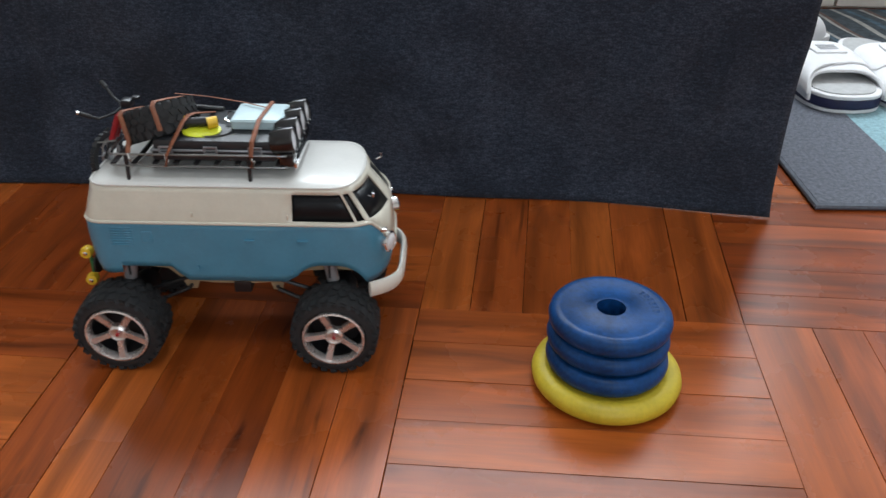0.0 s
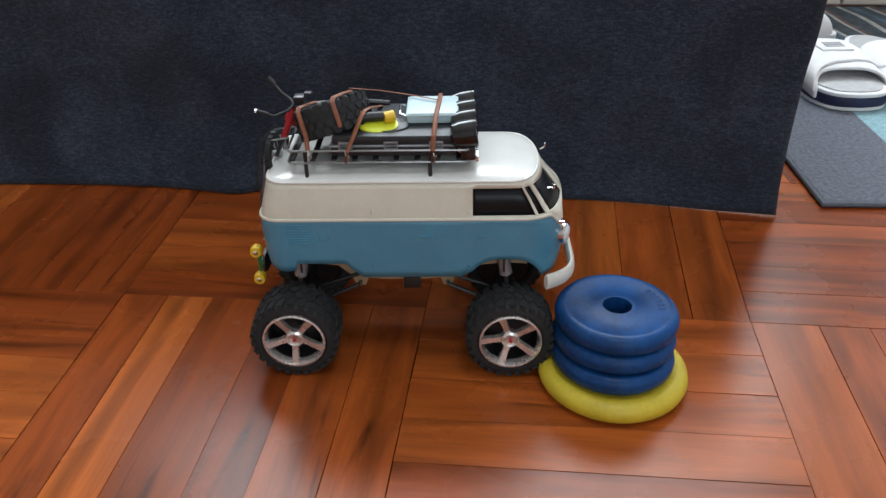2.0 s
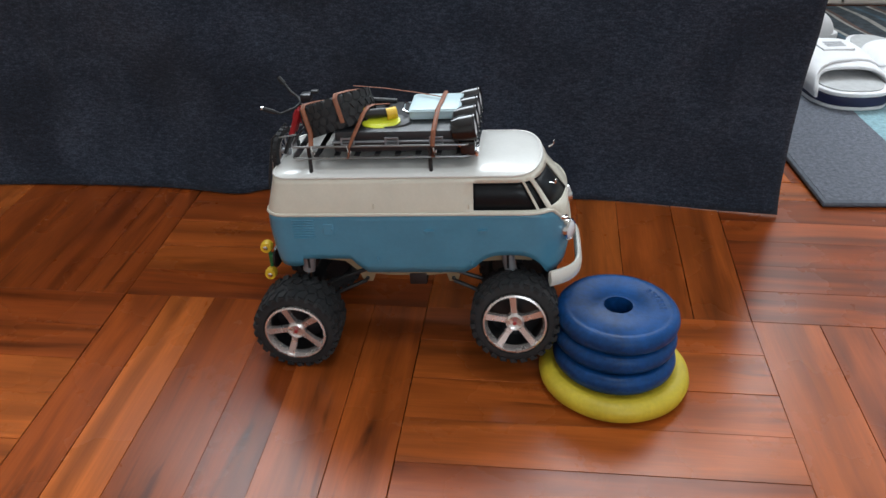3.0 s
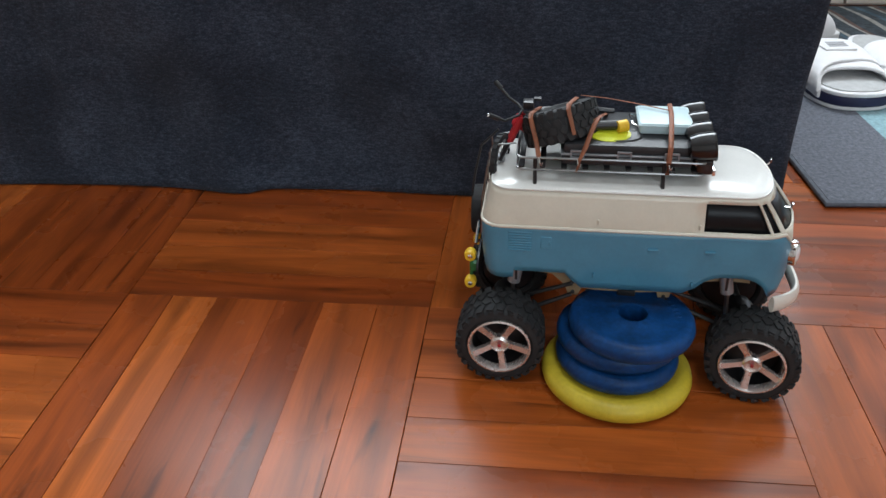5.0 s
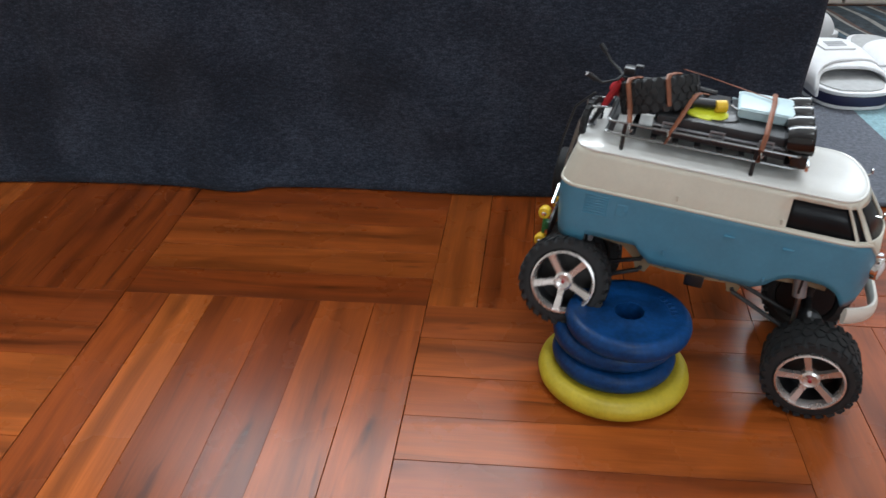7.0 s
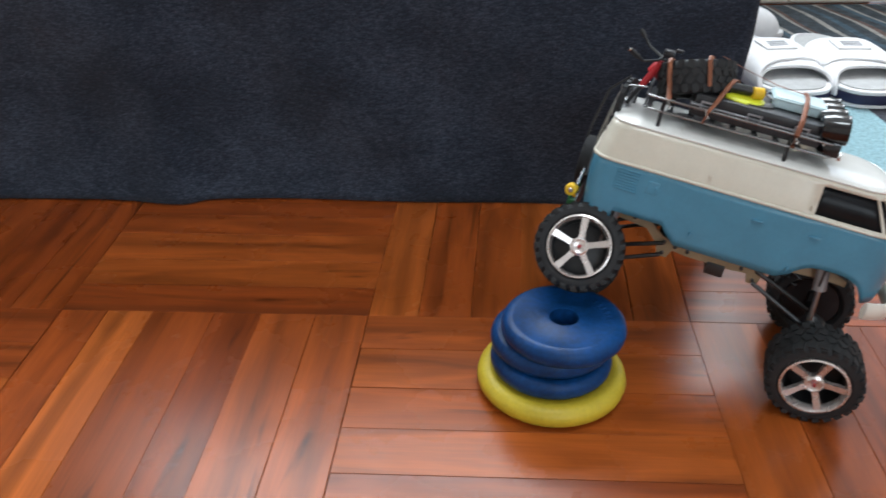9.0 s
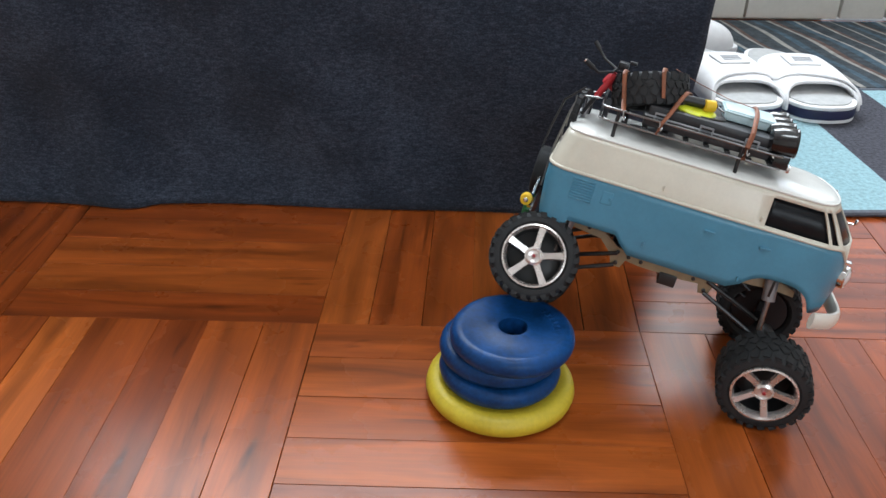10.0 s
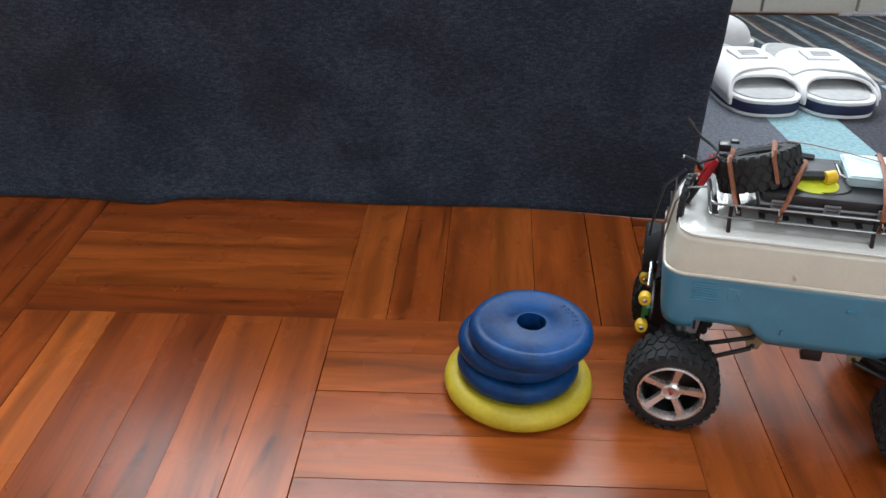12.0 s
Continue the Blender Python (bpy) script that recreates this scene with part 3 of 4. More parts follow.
XF = [(0.085, 0.154), (0.100, 0.157), (0.120, 0.160), (0.140, 0.160), (0.157, 0.156), (0.169, 0.147), (0.181, 0.137), (0.1885, 0.132), (0.1900, 0.130), (0.1920, 0.124), (0.1938, 0.110), (0.1946, 0.084)]
XR = [(0.090, -0.122), (0.110, -0.1265), (0.140, -0.129), (0.157, -0.128), (0.1885, -0.1205), (0.1900, -0.119), (0.1920, -0.113), (0.1938, -0.100), (0.1946, -0.080)]
HW = [(0.090, 0.0600), (0.110, 0.0622), (0.150, 0.0630), (0.157, 0.0630), (0.1885, 0.0555), (0.1900, 0.0542), (0.1920, 0.0485), (0.1938, 0.038), (0.1946, 0.024)]
SIDE = [-0.100, -0.098, -0.0975, -0.085, -0.07, -0.052, -0.0505, -0.046, -0.040, -0.036, -0.02, 0.0, 0.02, 0.04, 0.055]
FRONT = [0.0, 0.04, 0.08, 0.13, 0.18, 0.24, 0.28, 0.32, 0.36, 0.40, 0.44, 0.48, 0.52, 0.57, 0.62, 0.665, 0.695, 0.735, 0.775, 0.82, 0.87, 0.91, 0.945, 0.97, 0.985, 0.995, 1.0]
COLS = [("r", 0.0), ("r", 0.4), ("r", 0.8)] + [("c", a) for a in (0.0, 22.5, 45, 67.5, 90)] + [("s", x) for x in SIDE] + [("f", f) for f in FRONT]


def col(kind, v, z):
    """Half outline of the body at height z: a point on the -y side."""
    xf, xr, hw = lerp(z, XF), lerp(z, XR), lerp(z, HW)
    rc = 0.018
    if kind == "r":
        return xr, -(hw - rc) * v / 0.8 if v < 0.8 else -(hw - rc) * 0.97
    if kind == "c":
        a = radians(v)
        return xr + rc - rc * math.cos(a), -(hw - rc) - rc * math.sin(a)
    if kind == "s":
        return max(v, xr + rc + 0.0005 * (SIDE.index(v) + 1)), -hw
    x = 0.066 + (xf - 0.004 - 0.066) * v
    t = max(0.0, (v - 0.45) / 0.55)
    return x, -hw * max(0.0, 1 - t ** 3.2) ** 0.5


def belt(kind, v):
    return 0.1552 - (0.044 * max(0.0, (v - 0.80) / 0.20) ** 1.5 if kind == "f" else 0.0)


def sill(kind, v):
    x, _ = col(kind, v, 0.10)
    if kind in "rc":
        return 0.100
    if x < -0.0976:
        return 0.101
    if x < -0.0506:
        return 0.1088
    if x < -0.036:
        return 0.1088 - 0.0148 * ((x + 0.0506) / 0.0146) ** 0.7
    if 0.062 < x < 0.131:
        return 0.0930 + 0.0195 * max(0.0, 1 - abs((x - 0.0965) / 0.0345) ** 3.2)
    return 0.0930 - (0.003 if x > 0.13 else 0)


def skin(bm, zrows, drop=lambda j, a, b: False):
    """Both sides of the body between rows of heights (functions of the column)."""
    for sg in (1, -1):
        rows = []
        for zf in zrows:
            row = []
            for c in COLS:
                z = zf(*c)
                x, y = col(*c, z)
                row.append(bm.verts.new((x, y * sg, z)))
            rows.append(row)
        for j, (a, b) in enumerate(zip(rows, rows[1:])):
            for i in range(len(COLS) - 1):
                if not drop(j, COLS[i], COLS[i + 1]):
                    bm.faces.new((a[i], a[i + 1], b[i + 1], b[i]))
    bmesh.ops.remove_doubles(bm, verts=bm.verts[:], dist=0.00012)


def is_pane(a, b):
    if a[0] != "f" or b[0] != "f":
        return 0
    m = (a[1] + b[1]) / 2
    return 1 if m < 0.665 else 2 if 0.695 < m < 0.775 else 3 if 0.82 < m < 0.995 else 0


def loop_pts(zf):
    half = [(*col(*c, zf(*c)), zf(*c)) for c in COLS]
    out, last = [], None
    for p in half + [(x, -y, z) for x, y, z in reversed(half)]:
        if last is None or (Vector(p) - last).length > 0.0012:
            out.append(p)
            last = Vector(p)
    return out


def solid(ob, t, off=-1):
    so = ob.modifiers.new("thick", "SOLIDIFY")
    so.thickness, so.offset = t, off


def build_van():
    van = tagged(empty("toy_van"), "blue and cream toy van on big wheels with loaded roof rack", "toy van")
    const = lambda z: (lambda k, v: z)
    # shell
    bm = bmesh.new()
    skin(bm, [(lambda k, v, q=q: belt(k, v) + (sill(k, v) - belt(k, v)) * q) for q in (0, 0.12, 0.3, 0.5, 0.7, 0.88, 1.0)])
    body = part("body", bm, M["blue"], van, "blue lower body shell with open wheel arches")
    solid(body, 0.0016)
    bm = bmesh.new()
    skin(bm, [belt, lambda k, v: max(belt(k, v) + 0.002, 0.1580), const(0.1705), const(0.1826), const(0.1885)], lambda j, a, b: j in (1, 2) and is_pane(a, b))
    cabin = part("cabin", bm, M["cream"], van, "cream upper body with window openings")
    solid(cabin, 0.0018)
    bm = bmesh.new()
    skin(bm, [const(z) for z in (0.1885, 0.1892, 0.1900, 0.1910, 0.1920, 0.1929, 0.1938, 0.1942, 0.1946)])
    # close the crown of the roof
    rim = [e for e in bm.edges if e.is_boundary and all(v.co.z > 0.1944 for v in e.verts)]
    bmesh.ops.contextual_create(bm, geom=rim)
    part("roof", bm, M["roofwhite"], van, "glossy white domed roof", angle=50)
    for nm, zf, r, mm in (("belt_trim", belt, 0.0017, "cream"), ("rain_gutter", const(0.1888), 0.0012, "roofwhite")):
        bm = bmesh.new()
        tube(bm, loop_pts(zf), r, 8, closed=True)
        part(nm, bm, M[mm], van)
    # panes, one mesh each
    for sg in (1, -1):
        for which, nm in ((1, "side_window"), (2, "quarter_window"), (3, "windscreen")):
            bm = bmesh.new()
            cols = [c for c in COLS if c[0] == "f" and (c[1] <= 0.665 if which == 1 else 0.695 <= c[1] <= 0.775 if which == 2 else 0.82 <= c[1] <= 0.995)]
            rows = []
            for z in (0.1566, 0.1705, 0.1838):
                row = []
                for c in cols:
                    x, y = col(*c, z)
                    row.append(bm.verts.new((x - 0.0022 * max(0, (c[1] - 0.5) * 2), (y + 0.0022) * sg, z)))
                rows.append(row)
            for a, b in zip(rows, rows[1:]):
                for i in range(len(cols) - 1):
                    bm.faces.new((a[i], a[i + 1], b[i + 1], b[i]))
            ob = part(nm, bm, M["glassdark"], van, "black tinted pane")
            solid(ob, 0.001)
    # black plate added under the shell, standing in for the shade inside
    bm = bmesh.new()
    box(bm, (0.002, 0, 0.118), (0.226, 0.104, 0.004), bev=0.001)
    part("floor_pan", bm, M["black"], van, "black plate added under the shell to darken the inside")
    # louvres, handles, hinges
    for sg in (-1, 1):
        for k in range(8):
            bm = bmesh.new()
            box(bm, (-0.0925, sg * 0.0632, 0.1315 + k * 0.0026), (0.021, 0.0012, 0.0011), bev=0.0004, seg=1)
            part("louvre", bm, M["blue"], van)
        for x in (0.0250, 0.0741):
            bm = bmesh.new()
            box(bm, (x, sg * 0.0642, 0.1385), (0.0095, 0.0016, 0.0018), bev=0.0006)
            box(bm, (x - 0.003, sg * 0.0632, 0.1375), (0.003, 0.0016, 0.003), bev=0.0004)
            part("door_handle", bm, M["blue"], van)
        for x, z, mm in ((-0.0245, 0.1640, "cream"), (0.0622, 0.1628, "cream"), (-0.0252, 0.1083, "blue"), (0.0625, 0.1040, "blue")):
            bm = bmesh.new()
            box(bm, (x, sg * 0.0636, z), (0.0016, 0.002, 0.0045), bev=0.0005)
            part("hinge", bm, M[mm], van)
        # fuel hatch behind the louvres
        bm = bmesh.new()
        box(bm, (-0.0690, sg * 0.06285, 0.1400), (0.0100, 0.0010, 0.0120), bev=0.0005, seg=1)
        box(bm, (-0.0660, sg * 0.0633, 0.1400), (0.0020, 0.0012, 0.0030), bev=0.0003, seg=1)
        part("fuel_hatch", bm, M["blue"], van)
        # headlamp and turn lamp
        hm = Matrix.Translation((0.1512, sg * 0.0385, 0.1270)) @ Matrix.Rotation(radians(-26 * -sg), 4, "Z") @ AX_X
        bm = bmesh.new()
        lathe(bm, [(0.0105, -0.004), (0.0105, 0.002), (0.0092, 0.0035), (0.0085, 0.0025)], 28, hm)
        hl = part("headlight", bm, M["chrome"], van, "round chrome headlight")
        bm = bmesh.new()
        lathe(bm, [(0.0086, 0.0024), (0.007, 0.0042), (0.0035, 0.0052), (0.0008, 0.0054)], 24, hm)
        part("lens", bm, M["lens"], hl)
        bm = bmesh.new()
        box(bm, (0.1475, sg * 0.0455, 0.1432), (0.006, 0.006, 0.003), bev=0.001)
        part("turn_lamp", bm, M["chrome"], van)
        bm = bmesh.new()
        tube(bm, [(0.134, sg * 0.043, 0.176), (0.138, sg * 0.046, 0.177), (0.139, sg * 0.047, 0.179)], 0.0009, 8)
        box(bm, (0.139, sg * 0.047, 0.180), (0.0016, 0.005, 0.0045), bev=0.0006)
        part("mirror", bm, M["chrome"], van, "small chrome mirror")
    # front bumper
    bm = bmesh.new()
    prof = []
    for i in range(25):
        a = -1 + 2 * i / 24
        y = 0.062 * a
        prof.append((0.1625 - 0.028 * abs(a) ** 5, y, 0.0870))
    tube(bm, prof, 0.0034, 10, flat=2.4)
    part("bumper", bm, M["bumper"], van, "white curved front bumper")
    # side plates, belly, links, shocks
    outline = [(-0.096, 0.108), (-0.070, 0.110), (-0.055, 0.101), (-0.045, 0.093), (-0.030, 0.091), (0.030, 0.091), (0.045, 0.096), (0.060, 0.107), (0.100, 0.109), (0.118, 0.103),
               (0.118, 0.097), (0.100, 0.099), (0.062, 0.096), (0.050, 0.088), (0.047, 0.074), (0.038, 0.074), (0.036, 0.083), (0.020, 0.081), (-0.020, 0.081), (-0.034, 0.083), (-0.037, 0.074), (-0.046, 0.074), (-0.050, 0.086), (-0.062, 0.097), (-0.096, 0.100)]
    for sg in (-1, 1):
        bm = bmesh.new()
        slab(bm, outline, -0.0015, 0.0015, Matrix.Translation((0, sg * 0.040, -0.002)) @ AX_Y, bev=0.0004)
        pl = part("side_plate", bm, M["beige"], van, "beige chassis side plate")
        for x, z in ((-0.042, 0.078), (-0.043, 0.089), (-0.032, 0.087), (0.0425, 0.078), (0.042, 0.090), (0.030, 0.086), (-0.075, 0.104), (0.075, 0.103), (-0.02, 0.086), (0.10, 0.104)):
            bm = bmesh.new()
            lathe(bm, [(0.0019, 0.001), (0.0019, 0.003), (0.0012, 0.0034)], 10, Matrix.Translation((x, sg * 0.040, z - 0.002)) @ (AX_Y if sg < 0 else AX_Y @ Matrix.Rotation(math.pi, 4, "X")))
            part("screw", bm, M["black"], pl)
        for s2 in (-1, 1):
            for dz, dy in ((0.0, 0.006), (0.012, -0.004)):
                bm = bmesh.new()
                tube(bm, [(s2 * 0.043, sg * 0.043, 0.074 + dz), (s2 * 0.070, sg * (0.043 + dy / 2), 0.063 + dz), (s2 * 0.098, sg * (0.040 + dy), 0.050 + dz)], 0.0021, 8)
                part("link", bm, M["black"], van)
            bm = bmesh.new()
            tube(bm, [(s2 * 0.098, sg * 0.047, 0.088), (s2 * 0.093, sg * 0.045, 0.116)], 0.0060, 16)
            sh = part("shock_absorber", bm, M["grey"], van, "grey metal shock absorber")
            bm = bmesh.new()
            tube(bm, [(s2 * 0.1005, sg * 0.048, 0.058), (s2 * 0.098, sg * 0.047, 0.089)], 0.0022, 8)
            part("shock_rod", bm, M["steel"], sh)
            bm = bmesh.new()
            box(bm, (s2 * 0.0955, sg * 0.0524, 0.101), (0.0022, 0.0006, 0.016), pose(0, 0, 0))
            part("shock_mark", bm, M["black"], sh, "dark unreadable lettering bar")
    bm = bmesh.new()
    box(bm, (0.0, 0, 0.093), (0.10, 0.064, 0.018), bev=0.003)
    part("gearbox", bm, M["black"], van, "black gearbox under the body")
    bm = bmesh.new()
    box(bm, (0.008, -0.030, 0.075), (0.017, 0.026, 0.012), bev=0.0015)
    part("skid_block", bm, M["black"], van)
    axles = []
    for s2, nm in ((-1, "rear_axle"), (1, "front_axle")):
        ax = empty(nm)
        ax.parent = van
        bm = bmesh.new()
        tube(bm, [(0, -0.054, 0), (0, 0.054, 0)], 0.0052, 12)
        part("axle_tube", bm, M["black"], ax)
        bm = bmesh.new()
        lathe(bm, [(0.004, -0.016), (0.0125, -0.012), (0.015, 0), (0.0125, 0.012), (0.004, 0.016)], 20, AX_Y)
        part("differential", bm, M["black"], ax)
        for sg in (-1, 1):
            bm = bmesh.new()
            box(bm, (0, sg * 0.050, 0.004), (0.010, 0.010, 0.022), bev=0.002)
            part("axle_carrier", bm, M["black"], ax)
        axles.append(ax)
    # roof rack
    def rect(z, x0=-0.098, x1=0.064, y=0.047, r=0.006):
        pts = []
        for cx, cy, a0 in ((x1 - r, y - r, 0), (x0 + r, y - r, 90), (x0 + r, -y + r, 180), (x1 - r, -y + r, 270)):
            for k in range(5):
                a = radians(a0 + 22.5 * k)
                pts.append((cx + r * math.cos(a), cy + r * math.sin(a), z))
        return pts
    rack = empty("roof_rack")
    rack.parent = van
    for z in (0.2045, 0.2155):
        bm = bmesh.new()
        tube(bm, rect(z), 0.0011, 8, closed=True)
        part("rail", bm, M["steel"], rack, "thin steel rail")
    for x in (-0.082, 0.028):
        for sg in (-1, 1):
            bm = bmesh.new()
            tube(bm, [(x, sg * 0.046, 0.2155), (x, sg * 0.0462, 0.203), (x + 0.0005, sg * 0.0485, 0.1905)], 0.0018, 8)
            part("rack_post", bm, M["black"], rack)
    for k in range(9):
        bm = bmesh.new()
        box(bm, (-0.094 + k * 0.0185, 0, 0.2062), (0.005, 0.092, 0.0016), bev=0.0004, seg=1)
        part("rack_slat", bm, M["black"], rack)
    # flat black case with catches
    bm = bmesh.new()
    box(bm, (-0.004, 0.0, 0.2125), (0.112, 0.084, 0.010), bev=0.003)
    box(bm, (-0.004, 0.0, 0.2222), (0.108, 0.082, 0.0095), bev=0.0028)
    case = part("case", bm, M["darkgrey"], van, "flat dark grey equipment case")
    bm = bmesh.new()
    box(bm, (-0.004, 0, 0.2176), (0.113, 0.0855, 0.0016), bev=0.0005, seg=1)
    part("case_seam", bm, M["grey"], case)
    for x in (-0.046, -0.006, 0.034):
        bm = bmesh.new()
        for c, s in (((x, -0.0435, 0.2215), (0.012, 0.002, 0.0014)), ((x, -0.0435, 0.2155), (0.012, 0.002, 0.0014)), ((x - 0.0055, -0.0435, 0.2185), (0.0014, 0.002, 0.0065)), ((x + 0.0055, -0.0435, 0.2185), (0.0014, 0.002, 0.0065))):
            box(bm, c, s)
        part("catch", bm, M["grey"], case, "grey square catch")
    # pale box with a wire handle
    bm = bmesh.new()
    box(bm, (0.030, 0.008, 0.2325), (0.046, 0.046, 0.0105), bev=0.003)
    pb = part("cool_box", bm, M["paleblue"], van, "pale blue plastic box")
    bm = bmesh.new()
    box(bm, (0.030, 0.008, 0.2352), (0.0475, 0.0475, 0.0018), bev=0.0006, seg=1)
    part("lid", bm, M["paleblue"], pb)
    bm = bmesh.new()
    tube(bm, [(0.008, -0.010, 0.232), (0.001, -0.009, 0.235), (0.0, 0.010, 0.236), (0.007, 0.018, 0.233)], 0.0009, 6)
    part("wire_handle", bm, M["chrome"], pb)
    # rolled tool with yellow collars, lime blade below it
    bm = bmesh.new()
    tube(bm, [(-0.040, -0.020, 0.2355), (-0.004, -0.016, 0.2365)], 0.0044, 14)
    roll = part("tool_roll", bm, M["black"], van, "black rolled tool with yellow collars")
    for x0, x1 in ((-0.041, -0.033), (-0.0125, -0.004)):
        bm = bmesh.new()
        tube(bm, [(x0, -0.0205, 0.2356), (x1, -0.0170, 0.2364)], 0.0053, 14)
        part("collar", bm, M["yellow"], roll, "yellow collar")
    bm = bmesh.new()
    lathe(bm, [(0.0015, 0.0008), (0.012, 0.0016), (0.0155, 0.0006), (0.0155, -0.0012), (0.0015, -0.003)], 28, pose(-0.018, -0.022, 0.2295, 14, 0, 0) @ Matrix.Diagonal((1.15, 0.75, 1, 1)))
    part("shovel_blade", bm, M["lime"], van, "lime yellow rounded blade")
    bm = bmesh.new()
    lathe(bm, [(0.002, 0.001), (0.015, 0.0015), (0.017, -0.0015), (0.003, -0.005)], 28, pose(-0.010, -0.020, 0.2278, 6, 0, 0) @ Matrix.Diagonal((1.25, 0.85, 1, 1)))
    part("shovel_back", bm, M["black"], van)
    # lamp bar
    bm = bmesh.new()
    tube(bm, [(0.0555, -0.044, 0.214), (0.0555, 0.044, 0.214)], 0.0022, 10)
    box(bm, (0.060, 0, 0.2085), (0.010, 0.084, 0.004), bev=0.001)
    box(bm, (0.0700, 0, 0.2060), (0.003, 0.090, 0.006), bev=0.001)
    bar = part("lamp_bar", bm, M["chrome"], van, "chrome bar for four roof lamps")
    bm = bmesh.new()
    box(bm, (0.0620, 0, 0.2110), (0.0135, 0.0920, 0.0130), bev=0.002)
    part("lamp_housing", bm, M["gloss"], bar, "glossy black housing under the lamps")
    for k in range(4):
        y = -0.0375 + k * 0.0250
        lm = pose(0.0610, y, 0.2270, 0, -8, 0) @ AX_X @ Matrix.Diagonal((1.1, 1.1, 1.15, 1))
        lamp = empty("roof_lamp")
        lamp.parent = van
        bm = bmesh.new()
        lathe(bm, [(0.0050, -0.0125), (0.0095, -0.0105), (0.0112, -0.004), (0.0116, 0.0065), (0.0098, 0.0068), (0.0096, 0.003)], 24, lm)
        part("lamp_shell", bm, M["gloss"], lamp, "glossy black lamp shell")
        bm = bmesh.new()
        lathe(bm, [(0.0115, 0.0058), (0.0119, 0.0068), (0.0115, 0.0078), (0.0100, 0.0074), (0.0100, 0.0058)], 28, lm, closed=True)
        part("lamp_ring", bm, M["gloss"], lamp)
        bm = bmesh.new()
        lathe(bm, [(0.0099, 0.0042), (0.0092, 0.0060), (0.0045, 0.0074), (0.0006, 0.0078)], 24, lm)
        part("lens", bm, M["lens"], lamp)
        bm = bmesh.new()
        box(bm, (0.0585, y, 0.2140), (0.004, 0.010, 0.012), bev=0.001)
        part("lamp_foot", bm, M["black"], lamp)
    # spare tyre leaning on the case
    sp = pose(-0.0610, -0.002, 0.2310, -16, -17, 0)
    bm = bmesh.new()
    tyre_mesh(bm, 0.0350, 0.029, 0.0180, m=sp)
    spare = part("spare_tyre", bm, M["rubber"], van, "black spare tyre strapped on the rack")
    bm = bmesh.new()
    tread_mesh(bm, 0.0350, 0.029, 24, sp)
    tagged(part("tread", bm, M["rubber"], spare, "black block tread"), kind="stuff")
    bm = bmesh.new()
    lathe(bm, [(0.018, -0.010), (0.0185, 0.008), (0.006, 0.010)], 24, sp)
    part("spare_core", bm, M["black"], spare)
    # straps
    def strap(pts, r=0.0022, lab="brown elastic strap"):
        bm = bmesh.new()
        tube(bm, pts, r, 8, flat=0.4)
        return part("strap", bm, M["strap"], van, lab)
    for px in (-0.022, 0.012):
        yy = 0.0360 * math.cos(math.asin(min(1, abs(px) / 0.0365))) + 0.0012
        pts = [sp @ Vector((px, -yy, -0.010)), sp @ Vector((px, -yy, 0.0125)), sp @ Vector((px + 0.001, -yy + 0.004, 0.0162)), sp @ Vector((px + 0.003, 0.0, 0.0168)), sp @ Vector((px + 0.004, yy - 0.004, 0.0162)), sp @ Vector((px + 0.004, yy, -0.008))]
        if px < 0:
            pts.insert(0, Vector((-0.079, -0.0475, 0.2155)))
        strap(pts)
    strap([(-0.046, -0.0478, 0.2045), (-0.044, -0.0485, 0.2155), (-0.040, -0.044, 0.224), (-0.033, -0.026, 0.2385), (-0.030, -0.018, 0.242), (-0.027, -0.008, 0.2405), (-0.02, 0.03, 0.228), (-0.02, 0.046, 0.2155)])
    strap([(0.031, -0.0478, 0.2045), (0.031, -0.0485, 0.2155), (0.032, -0.0435, 0.2275), (0.034, -0.016, 0.2385), (0.036, 0.008, 0.2392), (0.037, 0.032, 0.2385), (0.036, 0.0445, 0.2275), (0.034, 0.0485, 0.2155)])
    strap([(-0.045, 0.0, 0.2565), (-0.02, 0.02, 0.2470), (0.010, 0.026, 0.2400), (0.035, 0.012, 0.2400)], 0.0009, "thin red-brown cord")
    for x in (-0.079, -0.046, 0.031):
        bm = bmesh.new()
        tube(bm, [(x, -0.0475, 0.2165), (x + 0.001, -0.0492, 0.2115), (x + 0.0025, -0.0485, 0.2085), (x + 0.003, -0.0478, 0.2115)], 0.0008, 6)
        part("strap_hook", bm, M["chrome"], van)
    # small motorbike lying at the tail of the rack
    bike = empty("model_motorbike", Matrix.Translation((0.003, -0.002, -0.004)))
    bike.parent = van
    wm = pose(-0.1185, -0.004, 0.1995, 0, 0, 62) @ AX_Y @ Matrix.Rotation(radians(14), 4, "Y")
    bm = bmesh.new()
    lathe(bm, [(0.0185, -0.003), (0.0225, -0.0022), (0.0225, 0.0022), (0.0185, 0.003)], 30, wm, closed=True)
    for k in range(22):
        box(bm, (0, 0, 0), (0.0016, 0.004, 0.0045), wm @ Matrix.Rotation(2 * math.pi * k / 22, 4, "Z") @ Matrix.Translation((0.0226, 0, 0)))
    part("bike_tyre", bm, M["rubber"], bike)
    bm = bmesh.new()
    lathe(bm, [(0.0172, -0.0016), (0.0187, -0.0016), (0.0187, 0.0016), (0.0172, 0.0016)], 30, wm, closed=True)
    for k in range(10):
        a = 2 * math.pi * k / 10
        tube(bm, [wm @ Vector((0.0025 * math.cos(a), 0.0025 * math.sin(a), 0.0012)), wm @ Vector((0.0178 * math.cos(a + 0.25), 0.0178 * math.sin(a + 0.25), 0))], 0.0004, 5)
    lathe(bm, [(0.0032, -0.004), (0.0032, 0.004)], 12, wm)
    part("bike_rim", bm, M["grey"], bike)
